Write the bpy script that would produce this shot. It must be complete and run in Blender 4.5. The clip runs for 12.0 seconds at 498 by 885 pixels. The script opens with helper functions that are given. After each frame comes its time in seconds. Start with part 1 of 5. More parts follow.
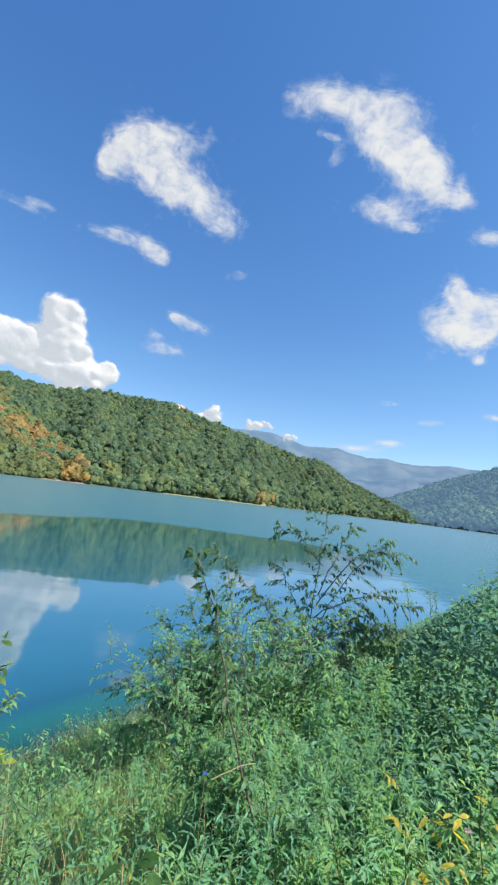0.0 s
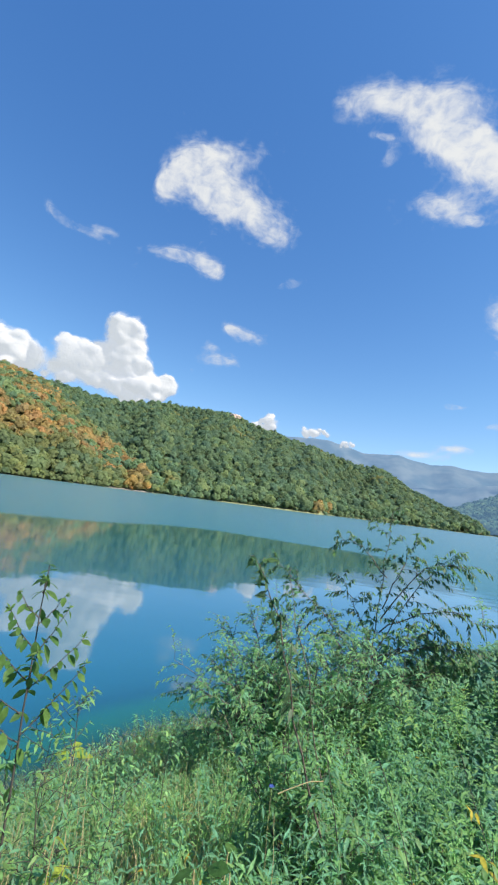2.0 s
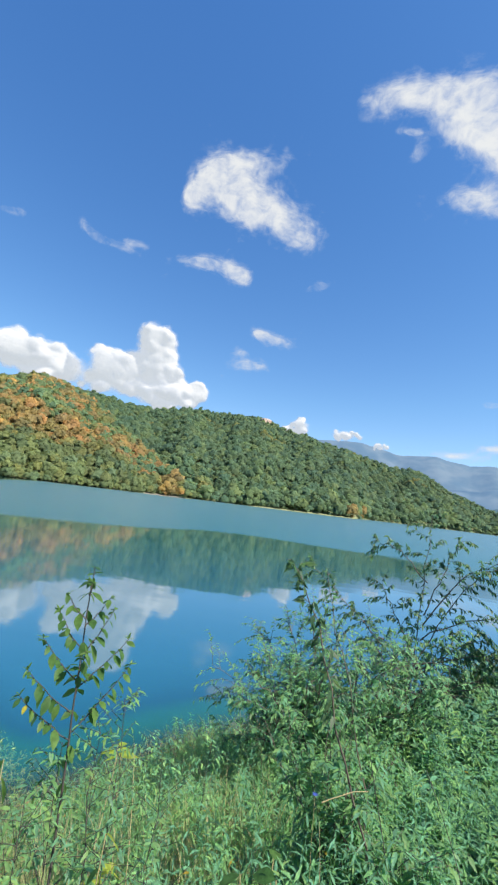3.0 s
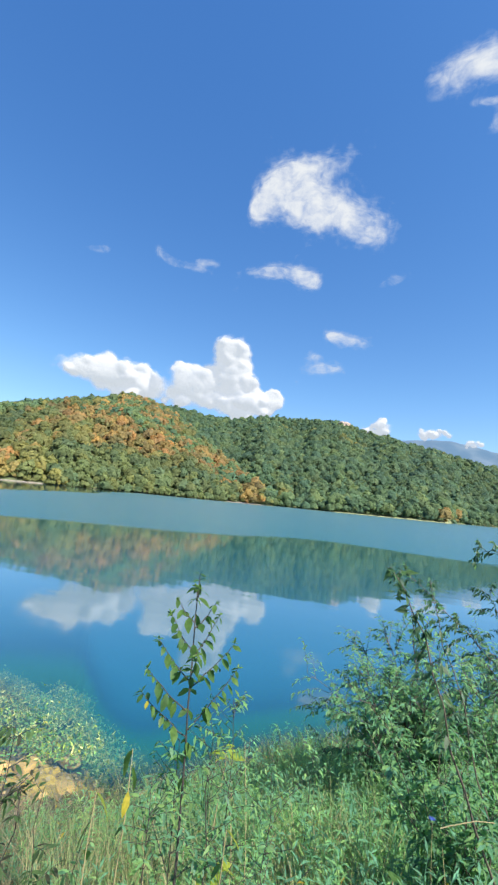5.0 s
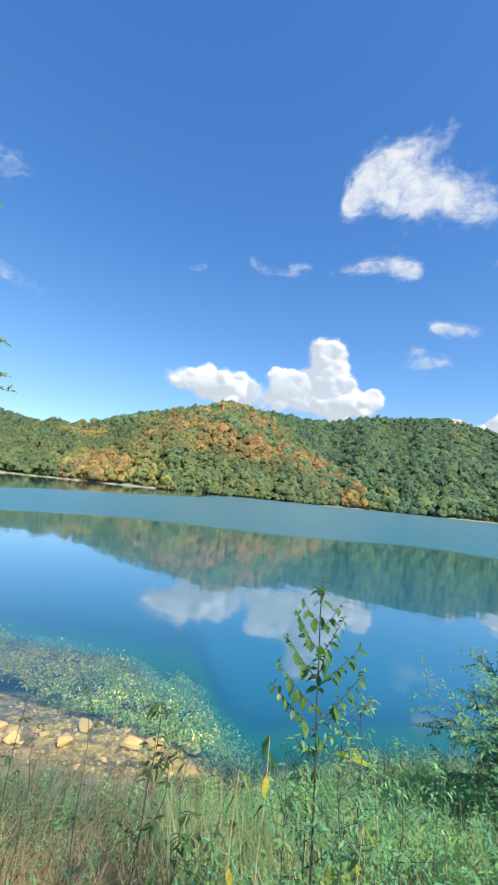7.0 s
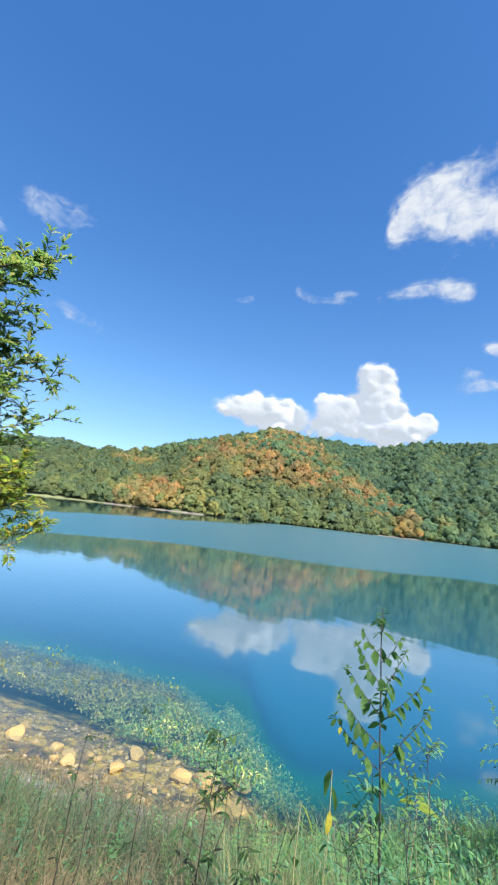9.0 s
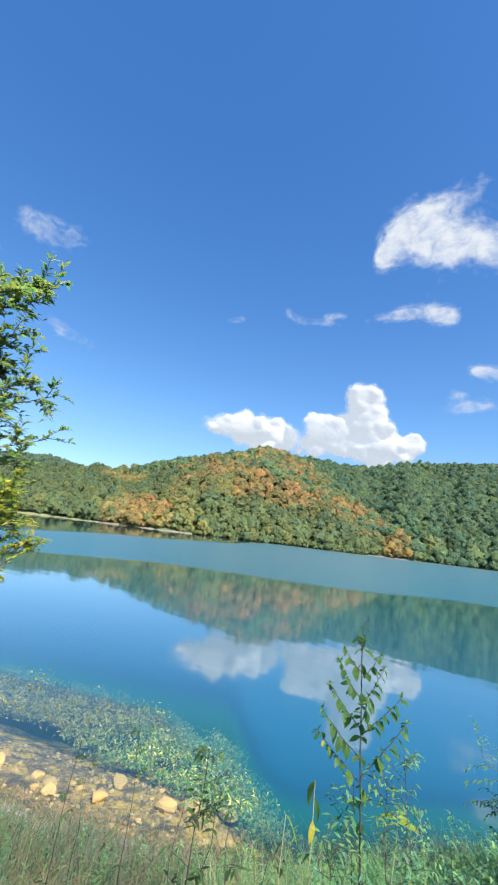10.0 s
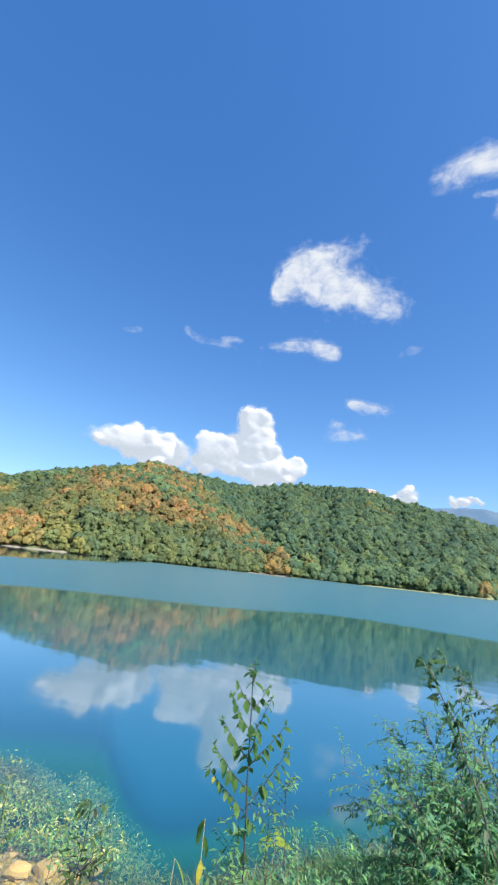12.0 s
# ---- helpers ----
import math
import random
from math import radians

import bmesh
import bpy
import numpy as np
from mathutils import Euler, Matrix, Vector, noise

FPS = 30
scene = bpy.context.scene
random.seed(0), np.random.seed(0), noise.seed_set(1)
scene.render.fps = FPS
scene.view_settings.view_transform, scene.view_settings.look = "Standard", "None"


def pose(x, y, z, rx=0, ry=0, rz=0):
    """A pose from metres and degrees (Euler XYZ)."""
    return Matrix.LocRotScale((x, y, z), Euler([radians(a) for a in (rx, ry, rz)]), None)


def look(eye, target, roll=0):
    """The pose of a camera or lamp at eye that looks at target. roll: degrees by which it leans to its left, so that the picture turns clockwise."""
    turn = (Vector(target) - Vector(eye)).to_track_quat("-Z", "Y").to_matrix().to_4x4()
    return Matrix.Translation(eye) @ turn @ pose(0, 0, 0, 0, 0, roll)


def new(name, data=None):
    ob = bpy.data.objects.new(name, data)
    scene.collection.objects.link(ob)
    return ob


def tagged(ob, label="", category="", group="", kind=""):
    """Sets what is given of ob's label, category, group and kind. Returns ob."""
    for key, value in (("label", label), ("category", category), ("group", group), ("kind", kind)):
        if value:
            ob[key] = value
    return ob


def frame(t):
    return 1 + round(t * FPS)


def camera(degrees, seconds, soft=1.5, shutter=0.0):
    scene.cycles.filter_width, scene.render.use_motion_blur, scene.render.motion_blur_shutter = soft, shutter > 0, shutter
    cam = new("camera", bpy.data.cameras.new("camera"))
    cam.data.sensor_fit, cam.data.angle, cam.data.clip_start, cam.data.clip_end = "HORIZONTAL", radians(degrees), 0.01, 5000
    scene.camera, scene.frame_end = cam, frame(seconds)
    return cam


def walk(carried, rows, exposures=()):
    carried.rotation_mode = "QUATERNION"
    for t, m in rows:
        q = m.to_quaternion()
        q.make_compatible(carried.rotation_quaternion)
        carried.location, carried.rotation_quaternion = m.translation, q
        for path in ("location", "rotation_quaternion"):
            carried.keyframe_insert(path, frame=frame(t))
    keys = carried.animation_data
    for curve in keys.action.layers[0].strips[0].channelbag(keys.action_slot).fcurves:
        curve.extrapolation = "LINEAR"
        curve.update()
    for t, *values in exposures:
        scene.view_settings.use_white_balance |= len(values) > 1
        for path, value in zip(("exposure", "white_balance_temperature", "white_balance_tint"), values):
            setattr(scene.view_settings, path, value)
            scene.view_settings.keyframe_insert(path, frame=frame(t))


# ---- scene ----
cam = camera(63.52, 12.0, soft=2.3)
PATH = [
    (0, pose(0.000, 0.000, 4.000, 98.19, -7.26, -0.00)),
    (0.5, pose(-0.006, -0.004, 4.003, 98.27, -7.32, 1.93)),
    (1, pose(-0.014, -0.014, 4.006, 98.30, -7.57, 3.92)),
    (1.5, pose(-0.017, -0.014, 4.003, 98.31, -7.69, 5.92)),
    (2, pose(-0.027, -0.000, 3.995, 98.34, -7.57, 7.99)),
    (2.5, pose(-0.040, 0.001, 3.986, 98.39, -7.35, 10.16)),
    (3, pose(-0.045, -0.007, 3.989, 98.39, -7.07, 12.57)),
    (5, pose(-0.086, -0.044, 3.988, 98.06, -5.68, 24.03)),
    (5.5, pose(-0.092, -0.060, 3.984, 97.81, -5.55, 27.50)),
    (6, pose(-0.099, -0.090, 3.988, 97.51, -5.66, 31.07)),
    (6.5, pose(-0.108, -0.118, 3.985, 97.25, -5.68, 34.66)),
    (7, pose(-0.112, -0.153, 3.989, 97.21, -5.83, 38.09)),
    (7.5, pose(-0.120, -0.182, 3.987, 97.38, -6.23, 41.04)),
    (9.5, pose(-0.070, -0.265, 3.985, 101.51, -6.91, 44.84)),
    (10, pose(-0.014, -0.321, 3.997, 103.10, -6.75, 43.24)),
    (10.5, pose(0.039, -0.369, 4.007, 104.57, -6.50, 40.67)),
    (11, pose(0.050, -0.392, 4.025, 105.76, -6.26, 36.85)),
    (11.5, pose(0.022, -0.410, 4.054, 106.66, -6.17, 32.25)),
    (12, pose(-0.011, -0.469, 4.077, 107.31, -6.16, 27.32)),
]
TINT = [(0, 1.12, 6800, 10), (3, 1.14, 6750, 10), (6, 1.2, 6550, 10), (9.5, 1.2, 6430, 10), (12, 1.2, 6450, 11)]
walk(cam, PATH, TINT)

# ---- light: clear late-summer sky, sun to the right and a little behind ----
SUN_BEARING, SUN_HEIGHT = -107.0, 50.0          # degrees to the left of the y axis, degrees up


def bearing(a, e=0.0):
    """The direction at a degrees to the left of the y axis and e degrees up."""
    a, e = radians(a), radians(e)
    return Vector((-math.sin(a) * math.cos(e), math.cos(a) * math.cos(e), math.sin(e)))


world = bpy.data.worlds.new("sky")
scene.world = world
world.use_nodes = True
sky = world.node_tree.nodes.new("ShaderNodeTexSky")
sky.sky_type, sky.sun_disc = "NISHITA", False
sky.sun_elevation, sky.sun_rotation = radians(SUN_HEIGHT), radians(-SUN_BEARING)
sky.altitude, sky.air_density, sky.dust_density, sky.ozone_density = 1500, 0.85, 0.3, 1.5
world.node_tree.nodes["Background"].inputs[1].default_value = 0.173
deeper = world.node_tree.nodes.new("ShaderNodeHueSaturation")
even = world.node_tree.nodes.new("ShaderNodeGamma")
even.inputs["Gamma"].default_value = 0.65
world.node_tree.links.new(sky.outputs[0], even.inputs["Color"])
world.node_tree.links.new(even.outputs[0], deeper.inputs["Color"])
bright = world.node_tree.nodes.new("ShaderNodeRGBToBW")          # the brighter the air, the paler its blue
paler = world.node_tree.nodes.new("ShaderNodeMapRange")
for k, value in enumerate((0.75, 2.0, 1.64, 1.52)):
    paler.inputs[k + 1].default_value = value
world.node_tree.links.new(even.outputs[0], bright.inputs[0])
world.node_tree.links.new(bright.outputs[0], paler.inputs[0])
world.node_tree.links.new(paler.outputs[0], deeper.inputs["Saturation"])
bluer = world.node_tree.nodes.new("ShaderNodeMapRange")          # and the less violet
for k, value in enumerate((0.75, 1.7, 0.5125, 0.502)):
    bluer.inputs[k + 1].default_value = value
world.node_tree.links.new(bright.outputs[0], bluer.inputs[0])
world.node_tree.links.new(bluer.outputs[0], deeper.inputs["Hue"])
world.node_tree.links.new(deeper.outputs[0], world.node_tree.nodes["Background"].inputs[0])
sun = new("sun", bpy.data.lights.new("sun", "SUN"))
sun.data.energy, sun.data.angle, sun.data.color = 4.5, radians(0.5), (1.0, 0.93, 0.82)
sun.matrix_world = look(bearing(SUN_BEARING, SUN_HEIGHT) * 100, (0, 0, 0))

# ---- small tools ----
rng = np.random.default_rng(7)
EYE_Z = 4.0


def lattice(xi, yi, seed):
    h = (xi * 374761393 + yi * 668265263 + seed * 974711) & 0x7FFFFFFF
    h = ((h ^ (h >> 13)) * 1274126177) & 0x7FFFFFFF
    return ((h ^ (h >> 16)) & 0xFFFF) / 65535.0


def bumps(x, y, size, seed=0, octaves=3):
    """Smooth random hills between -1 and 1, the broadest of the given size."""
    total, weight = 0.0, 0.0
    for k in range(octaves):
        u, v = np.asarray(x, float) / size * 2 ** k, np.asarray(y, float) / size * 2 ** k
        xi, yi = np.floor(u).astype(np.int64), np.floor(v).astype(np.int64)
        fx, fy = u - xi, v - yi
        fx, fy = fx * fx * (3 - 2 * fx), fy * fy * (3 - 2 * fy)
        a, b = lattice(xi, yi, seed + k), lattice(xi + 1, yi, seed + k)
        c, d = lattice(xi, yi + 1, seed + k), lattice(xi + 1, yi + 1, seed + k)
        total = total + (a + (b - a) * fx + (c - a) * fy + (a - b - c + d) * fx * fy) * 0.5 ** k
        weight += 0.5 ** k
    return total / weight * 2 - 1


def ease(x, lo, hi):
    t = np.clip((np.asarray(x, float) - lo) / (hi - lo), 0, 1)
    return t * t * (3 - 2 * t)


def mesh_from(name, verts, faces, material, smooth=False, colour=None, floats=None, normals=None):
    """A mesh from arrays: faces of one size, a colour for each vertex and named numbers for each vertex."""
    verts, faces = np.asarray(verts, np.float32).reshape(-1, 3), np.asarray(faces, np.int32)
    n, k = faces.shape
    me = bpy.data.meshes.new(name)
    me.vertices.add(len(verts))
    me.vertices.foreach_set("co", verts.ravel())
    me.loops.add(n * k)
    me.loops.foreach_set("vertex_index", faces.ravel())
    me.polygons.add(n)
    me.polygons.foreach_set("loop_start", np.arange(0, n * k, k, dtype=np.int32))
    me.polygons.foreach_set("use_smooth", np.full(n, smooth))
    me.update(calc_edges=True)
    if colour is not None:
        at = me.attributes.new("tint", "FLOAT_COLOR", "POINT")
        at.data.foreach_set("color", np.c_[colour, np.ones(len(verts))].astype(np.float32).ravel())
    for key, values in (floats or {}).items():
        at = me.attributes.new(key, "FLOAT", "POINT")
        at.data.foreach_set("value", np.asarray(values, np.float32).ravel())
    me.materials.append(material)
    if normals is not None:
        me.polygons.foreach_set("use_smooth", np.ones(n, bool))
        me.normals_split_custom_set_from_vertices(unit(np.asarray(normals, float)).tolist())
    return me


def part(name, me, parent, label=""):
    ob = tagged(new(name, me), label)
    ob.parent = parent
    return ob


def join_arrays(pieces):
    """Puts (verts, faces, colour) pieces with faces of one size together."""
    vs, fs, cs, at = [], [], [], 0
    for v, f, c in pieces:
        vs.append(v), fs.append(f + at), cs.append(c)
        at += len(v)
    return np.concatenate(vs), np.concatenate(fs), np.concatenate(cs)


def unit(v):
    return v / np.maximum(np.linalg.norm(v, axis=-1, keepdims=True), 1e-9)


def leaf_arrays(base, way, up, length, width, droop=0.15, fold=0.12):
    """Folded pointed leaves, each of eight triangles, from arrays of places and directions."""
    base, way = np.asarray(base, float), unit(np.asarray(way, float))
    side = unit(np.cross(way, up))
    nrm = np.cross(side, way)
    length, width = np.asarray(length, float)[:, None], np.asarray(width, float)[:, None]
    rows = []
    for t, w in ((0.0, 0.0), (0.22, 0.36), (0.5, 0.5), (0.78, 0.3), (1.0, 0.0)):
        mid = base + way * length * t - nrm * length * droop * t * t
        if w:
            lift = nrm * width * fold * (w / 0.5)
            rows += [mid - side * width * w + lift, mid, mid + side * width * w + lift]
        else:
            rows.append(mid)
    v = np.stack(rows, 1)
    f = np.array([(0, 2, 1), (0, 3, 2), (1, 2, 5), (1, 5, 4), (2, 3, 6), (2, 6, 5), (4, 5, 8), (4, 8, 7),
                  (5, 6, 9), (5, 9, 8), (7, 8, 10), (8, 9, 10)])
    n = len(base)
    return v.reshape(-1, 3), (f[None] + 11 * np.arange(n)[:, None, None]).reshape(-1, 3)


def simple_leaves(base, way, up, length, width, droop=0.2, fold=0.15):
    """Folded leaves of four triangles."""
    base, way = np.asarray(base, float), unit(np.asarray(way, float))
    side = unit(np.cross(way, up))
    nrm = np.cross(side, way)
    length, width = np.asarray(length, float)[:, None], np.asarray(width, float)[:, None]
    mid = base + way * length * 0.45
    lift = nrm * width * fold
    v = np.stack([base, mid - side * width * 0.5 + lift, mid, mid + side * width * 0.5 + lift,
                  base + way * length - nrm * length * droop], 1)
    f = np.array([(0, 2, 1), (0, 3, 2), (1, 2, 4), (2, 3, 4)])
    return v.reshape(-1, 3), (f[None] + 5 * np.arange(len(base))[:, None, None]).reshape(-1, 3)


def tube_arrays(points, radii, sides=5):
    points, radii = np.asarray(points, float), np.asarray(radii, float)
    along = unit(np.gradient(points, axis=0))
    ref = np.where(np.abs(along[:, 2:3]) > 0.9, (1.0, 0, 0), (0, 0, 1.0))
    a = unit(np.cross(along, ref))
    b = np.cross(along, a)
    ang = np.linspace(0, 2 * np.pi, sides, endpoint=False)
    v = points[:, None] + radii[:, None, None] * (np.cos(ang)[None, :, None] * a[:, None] + np.sin(ang)[None, :, None] * b[:, None])
    f = []
    for i in range(len(points) - 1):
        for j in range(sides):
            k = (j + 1) % sides
            f.append((i * sides + j, i * sides + k, (i + 1) * sides + k, (i + 1) * sides + j))
    return v.reshape(-1, 3), np.array(f)


def curve_points(a, b, sag=0.0, n=8, wander=0.0, seed=0):
    """A bowed way from a to b, lifted by sag in its middle, with small kinks."""
    r = np.random.default_rng(seed)
    a, b = np.asarray(a, float), np.asarray(b, float)
    t = np.linspace(0, 1, n)[:, None]
    p = a + (b - a) * t + np.array([0, 0, 1.0]) * sag * 4 * t * (1 - t)
    kink = r.normal(0, wander, (n, 3))
    kink[0] = kink[-1] = 0
    return p + kink


def along_curve(p, t):
    """Places and directions at the shares t of a way."""
    x = np.clip(np.asarray(t), 0, 1) * (len(p) - 1)
    i = np.minimum(x.astype(int), len(p) - 2)
    return p[i] + (p[i + 1] - p[i]) * (x - i)[:, None], unit(p[i + 1] - p[i])


# ---- materials ----
def material(name, build):
    m = bpy.data.materials.new(name)
    m.use_nodes = True
    nt = m.node_tree
    nt.nodes.clear()
    out = nt.nodes.new("ShaderNodeOutputMaterial")

    def node(kind, ins=None, **props):
        nd = nt.nodes.new("ShaderNode" + kind)
        for key, value in props.items():
            setattr(nd, key, value)
        for key, value in (ins or {}).items():
            if isinstance(value, bpy.types.NodeSocket):
                nt.links.new(value, nd.inputs[key])
            else:
                nd.inputs[key].default_value = value
        return nd

    nt.links.new(build(node), out.inputs[0])
    return m


def maths(node, op, a, b=0.0, c=0.0):
    return node("Math", {0: a, 1: b, 2: c}, operation=op).outputs[0]


def mixed(node, fac, a, b, mode="MIX"):
    nd = node("Mix", {0: fac}, data_type="RGBA", blend_type=mode)
    for key, value in ((6, a), (7, b)):
        if isinstance(value, bpy.types.NodeSocket):
            nd.id_data.links.new(value, nd.inputs[key])
        else:
            nd.inputs[key].default_value = (*value, 1)
    return nd.outputs[2]


def noise_of(node, scale, detail=4, rough=0.55, vector=None, stretch=None):
    if vector is None:
        vector = node("NewGeometry").outputs["Position"]
    if stretch:
        vector = node("Mapping", {"Vector": vector, "Scale": stretch}).outputs[0]
    return node("TexNoise", {"Vector": vector, "Scale": scale, "Detail": detail, "Roughness": rough}).outputs[0]


def ramp(node, value, lo, hi, smooth=True):
    return node("MapRange", {0: value, 1: lo, 2: hi}, interpolation_type="SMOOTHSTEP" if smooth else "LINEAR").outputs[0]


def foliage(name, gloss=0.45, through_light=0.35, fine=40.0, broad=1.5, warm=(1.06, 1.08, 0.85)):
    """Leaves: their own tint, mottled at two sizes, with light coming through them."""
    def build(node):
        tint = node("Attribute", attribute_name="tint").outputs["Color"]
        a = ramp(node, noise_of(node, fine, 2), 0.3, 0.7)
        b = ramp(node, noise_of(node, broad, 3), 0.3, 0.7)
        c = mixed(node, 1.0, tint, mixed(node, a, (0.75, 0.78, 0.75), (1.2, 1.18, 1.15)), "MULTIPLY")
        c = mixed(node, 1.0, c, mixed(node, b, (0.85, 0.9, 0.95), (1.12, 1.08, 1.0)), "MULTIPLY")
        p = node("BsdfPrincipled", {"Base Color": c, "Roughness": gloss, "Specular IOR Level": 0.4})
        t = node("BsdfTranslucent", {"Color": mixed(node, 1.0, c, warm, "MULTIPLY")})
        return node("MixShader", {0: through_light, 1: p.outputs[0], 2: t.outputs[0]}).outputs[0]
    return material(name, build)


def ground_build(node):
    pos = node("NewGeometry").outputs["Position"]
    z = node("SeparateXYZ", {0: pos}).outputs[2]
    wob = maths(node, "MULTIPLY_ADD", noise_of(node, 1.3, 4), 0.8, -0.4)
    stony = maths(node, "SUBTRACT", 1.0, ramp(node, maths(node, "ADD", z, wob), 0.35, 0.85))
    stony = maths(node, "MULTIPLY", stony, node("Attribute", attribute_name="strand").outputs["Fac"])
    stony = maths(node, "MULTIPLY", stony, ramp(node, maths(node, "MULTIPLY_ADD", wob, 0.8, node("SeparateXYZ", {0: pos}).outputs[0]), -3.5, -4.2))
    peb = node("TexVoronoi", {"Vector": pos, "Scale": 16.0}, feature="F1")
    cob = node("TexVoronoi", {"Vector": pos, "Scale": 4.2, "Randomness": 0.9}, feature="F1")
    rnd = node("SeparateColor", {0: peb.outputs["Color"]}).outputs[0]
    big = node("SeparateColor", {0: cob.outputs["Color"]}).outputs[1]
    stone = mixed(node, rnd, (0.13, 0.095, 0.05), (0.28, 0.205, 0.10))
    wet = ramp(node, z, 0.03, -0.1)
    stone = mixed(node, maths(node, "MULTIPLY", wet, ramp(node, big, 0.25, 0.6)), stone, mixed(node, rnd, (0.34, 0.235, 0.05), (0.46, 0.34, 0.09)))
    stone = mixed(node, ramp(node, noise_of(node, 1.7, 5, 0.65), 0.52, 0.66), stone, mixed(node, rnd, (0.045, 0.04, 0.04), (0.11, 0.095, 0.08)))
    stone = mixed(node, maths(node, "MULTIPLY", ramp(node, cob.outputs["Distance"], 0.5, 0.75), 0.7), stone, (0.05, 0.045, 0.03))
    stone = mixed(node, maths(node, "MULTIPLY", ramp(node, z, 0.05, 0.16), ramp(node, noise_of(node, 1.6, 4), 0.3, 0.55)), stone, mixed(node, rnd, (0.19, 0.175, 0.175), (0.38, 0.34, 0.34)))
    x = node("SeparateXYZ", {0: pos}).outputs[0]
    mud = maths(node, "MULTIPLY", ramp(node, maths(node, "MULTIPLY_ADD", wob, 0.8, x), -4.6, -4.1), ramp(node, z, 0.25, 0.0))
    stone = mixed(node, mud, stone, mixed(node, noise_of(node, 5.0, 4), (0.03, 0.04, 0.035), (0.09, 0.09, 0.06)))
    stone = mixed(node, ramp(node, z, -0.5, -1.3), stone, mixed(node, noise_of(node, 3.0, 4), (0.05, 0.10, 0.06), (0.13, 0.20, 0.10)))
    soil = mixed(node, noise_of(node, 7.0, 5), (0.08, 0.09, 0.045), (0.16, 0.17, 0.08))
    soil = mixed(node, ramp(node, noise_of(node, 0.06, 3), 0.35, 0.65), soil, (0.08, 0.12, 0.045))
    soil = mixed(node, maths(node, "MULTIPLY", node("Attribute", attribute_name="reeds").outputs["Fac"], ramp(node, z, 2.6, 1.6)), soil, mixed(node, noise_of(node, 0.5, 4), (0.16, 0.19, 0.085), (0.26, 0.27, 0.14)))
    col = mixed(node, stony, soil, stone)
    silt = maths(node, "MULTIPLY", ramp(node, maths(node, "MULTIPLY_ADD", wob, 0.8, x), -4.7, -4.2), ramp(node, z, 0.12, -0.08))
    col = mixed(node, silt, col, (0.035, 0.045, 0.035))
    bump = node("Bump", {"Strength": 0.7, "Distance": 0.03, "Height": peb.outputs["Distance"]})
    return node("BsdfPrincipled", {"Base Color": col, "Roughness": 0.9, "Normal": bump.outputs[0]}).outputs[0]


def water_build(node):
    """A clear lake: gloss that grows towards grazing view over teal water, clear where it is shallow, ruffled by wind far out."""
    depth = node("Attribute", attribute_name="depth").outputs["Fac"]
    wind = node("Attribute", attribute_name="wind").outputs["Fac"]
    patch = ramp(node, maths(node, "ADD", wind, maths(node, "MULTIPLY_ADD", noise_of(node, 0.06, 5, stretch=(0.25, 1, 1)), 0.9, -0.45)), 0.2, 0.85)
    swell = noise_of(node, 0.9, 1, stretch=(0.4, 1, 1))
    ripple = noise_of(node, 2.6, 2, stretch=(0.45, 1, 1))
    h = maths(node, "MULTIPLY_ADD", ripple, 0.13, swell)
    bump = node("Bump", {"Strength": 1.0, "Distance": maths(node, "MULTIPLY_ADD", patch, 0.12, 0.0045), "Height": h})
    gloss = node("BsdfGlossy", {"Color": (0.98, 0.98, 0.98, 1), "Roughness": maths(node, "MULTIPLY_ADD", patch, 0.22, 0.05), "Normal": bump.outputs[0]})
    deep = mixed(node, ramp(node, depth, 0.8, 2.3), (0.012, 0.19, 0.17), (0.006, 0.088, 0.148))
    out = node("VectorMath", {0: node("NewGeometry").outputs["Position"]}, operation="LENGTH").outputs["Value"]
    deep = mixed(node, ramp(node, out, 20.0, 38.0), deep, (0.006, 0.097, 0.122))      # greener out in the open lake, painting in the hills' green reflection
    body = node("BsdfDiffuse", {"Color": deep})
    clear = node("BsdfTransparent", {"Color": (0.94, 0.96, 0.86, 1)})
    murk = maths(node, "SUBTRACT", 1.0, maths(node, "POWER", 2.718, maths(node, "MULTIPLY", depth, -0.52)))
    under = node("MixShader", {0: murk, 1: clear.outputs[0], 2: body.outputs[0]})
    facing = node("LayerWeight", {"Blend": 0.5}).outputs["Facing"]
    shine = maths(node, "MULTIPLY", maths(node, "MULTIPLY_ADD", maths(node, "POWER", facing, 3.1), 0.98, 0.02), maths(node, "MULTIPLY_ADD", patch, -0.5, 1.0))
    return node("MixShader", {0: shine, 1: under.outputs[0], 2: gloss.outputs[0]}).outputs[0]


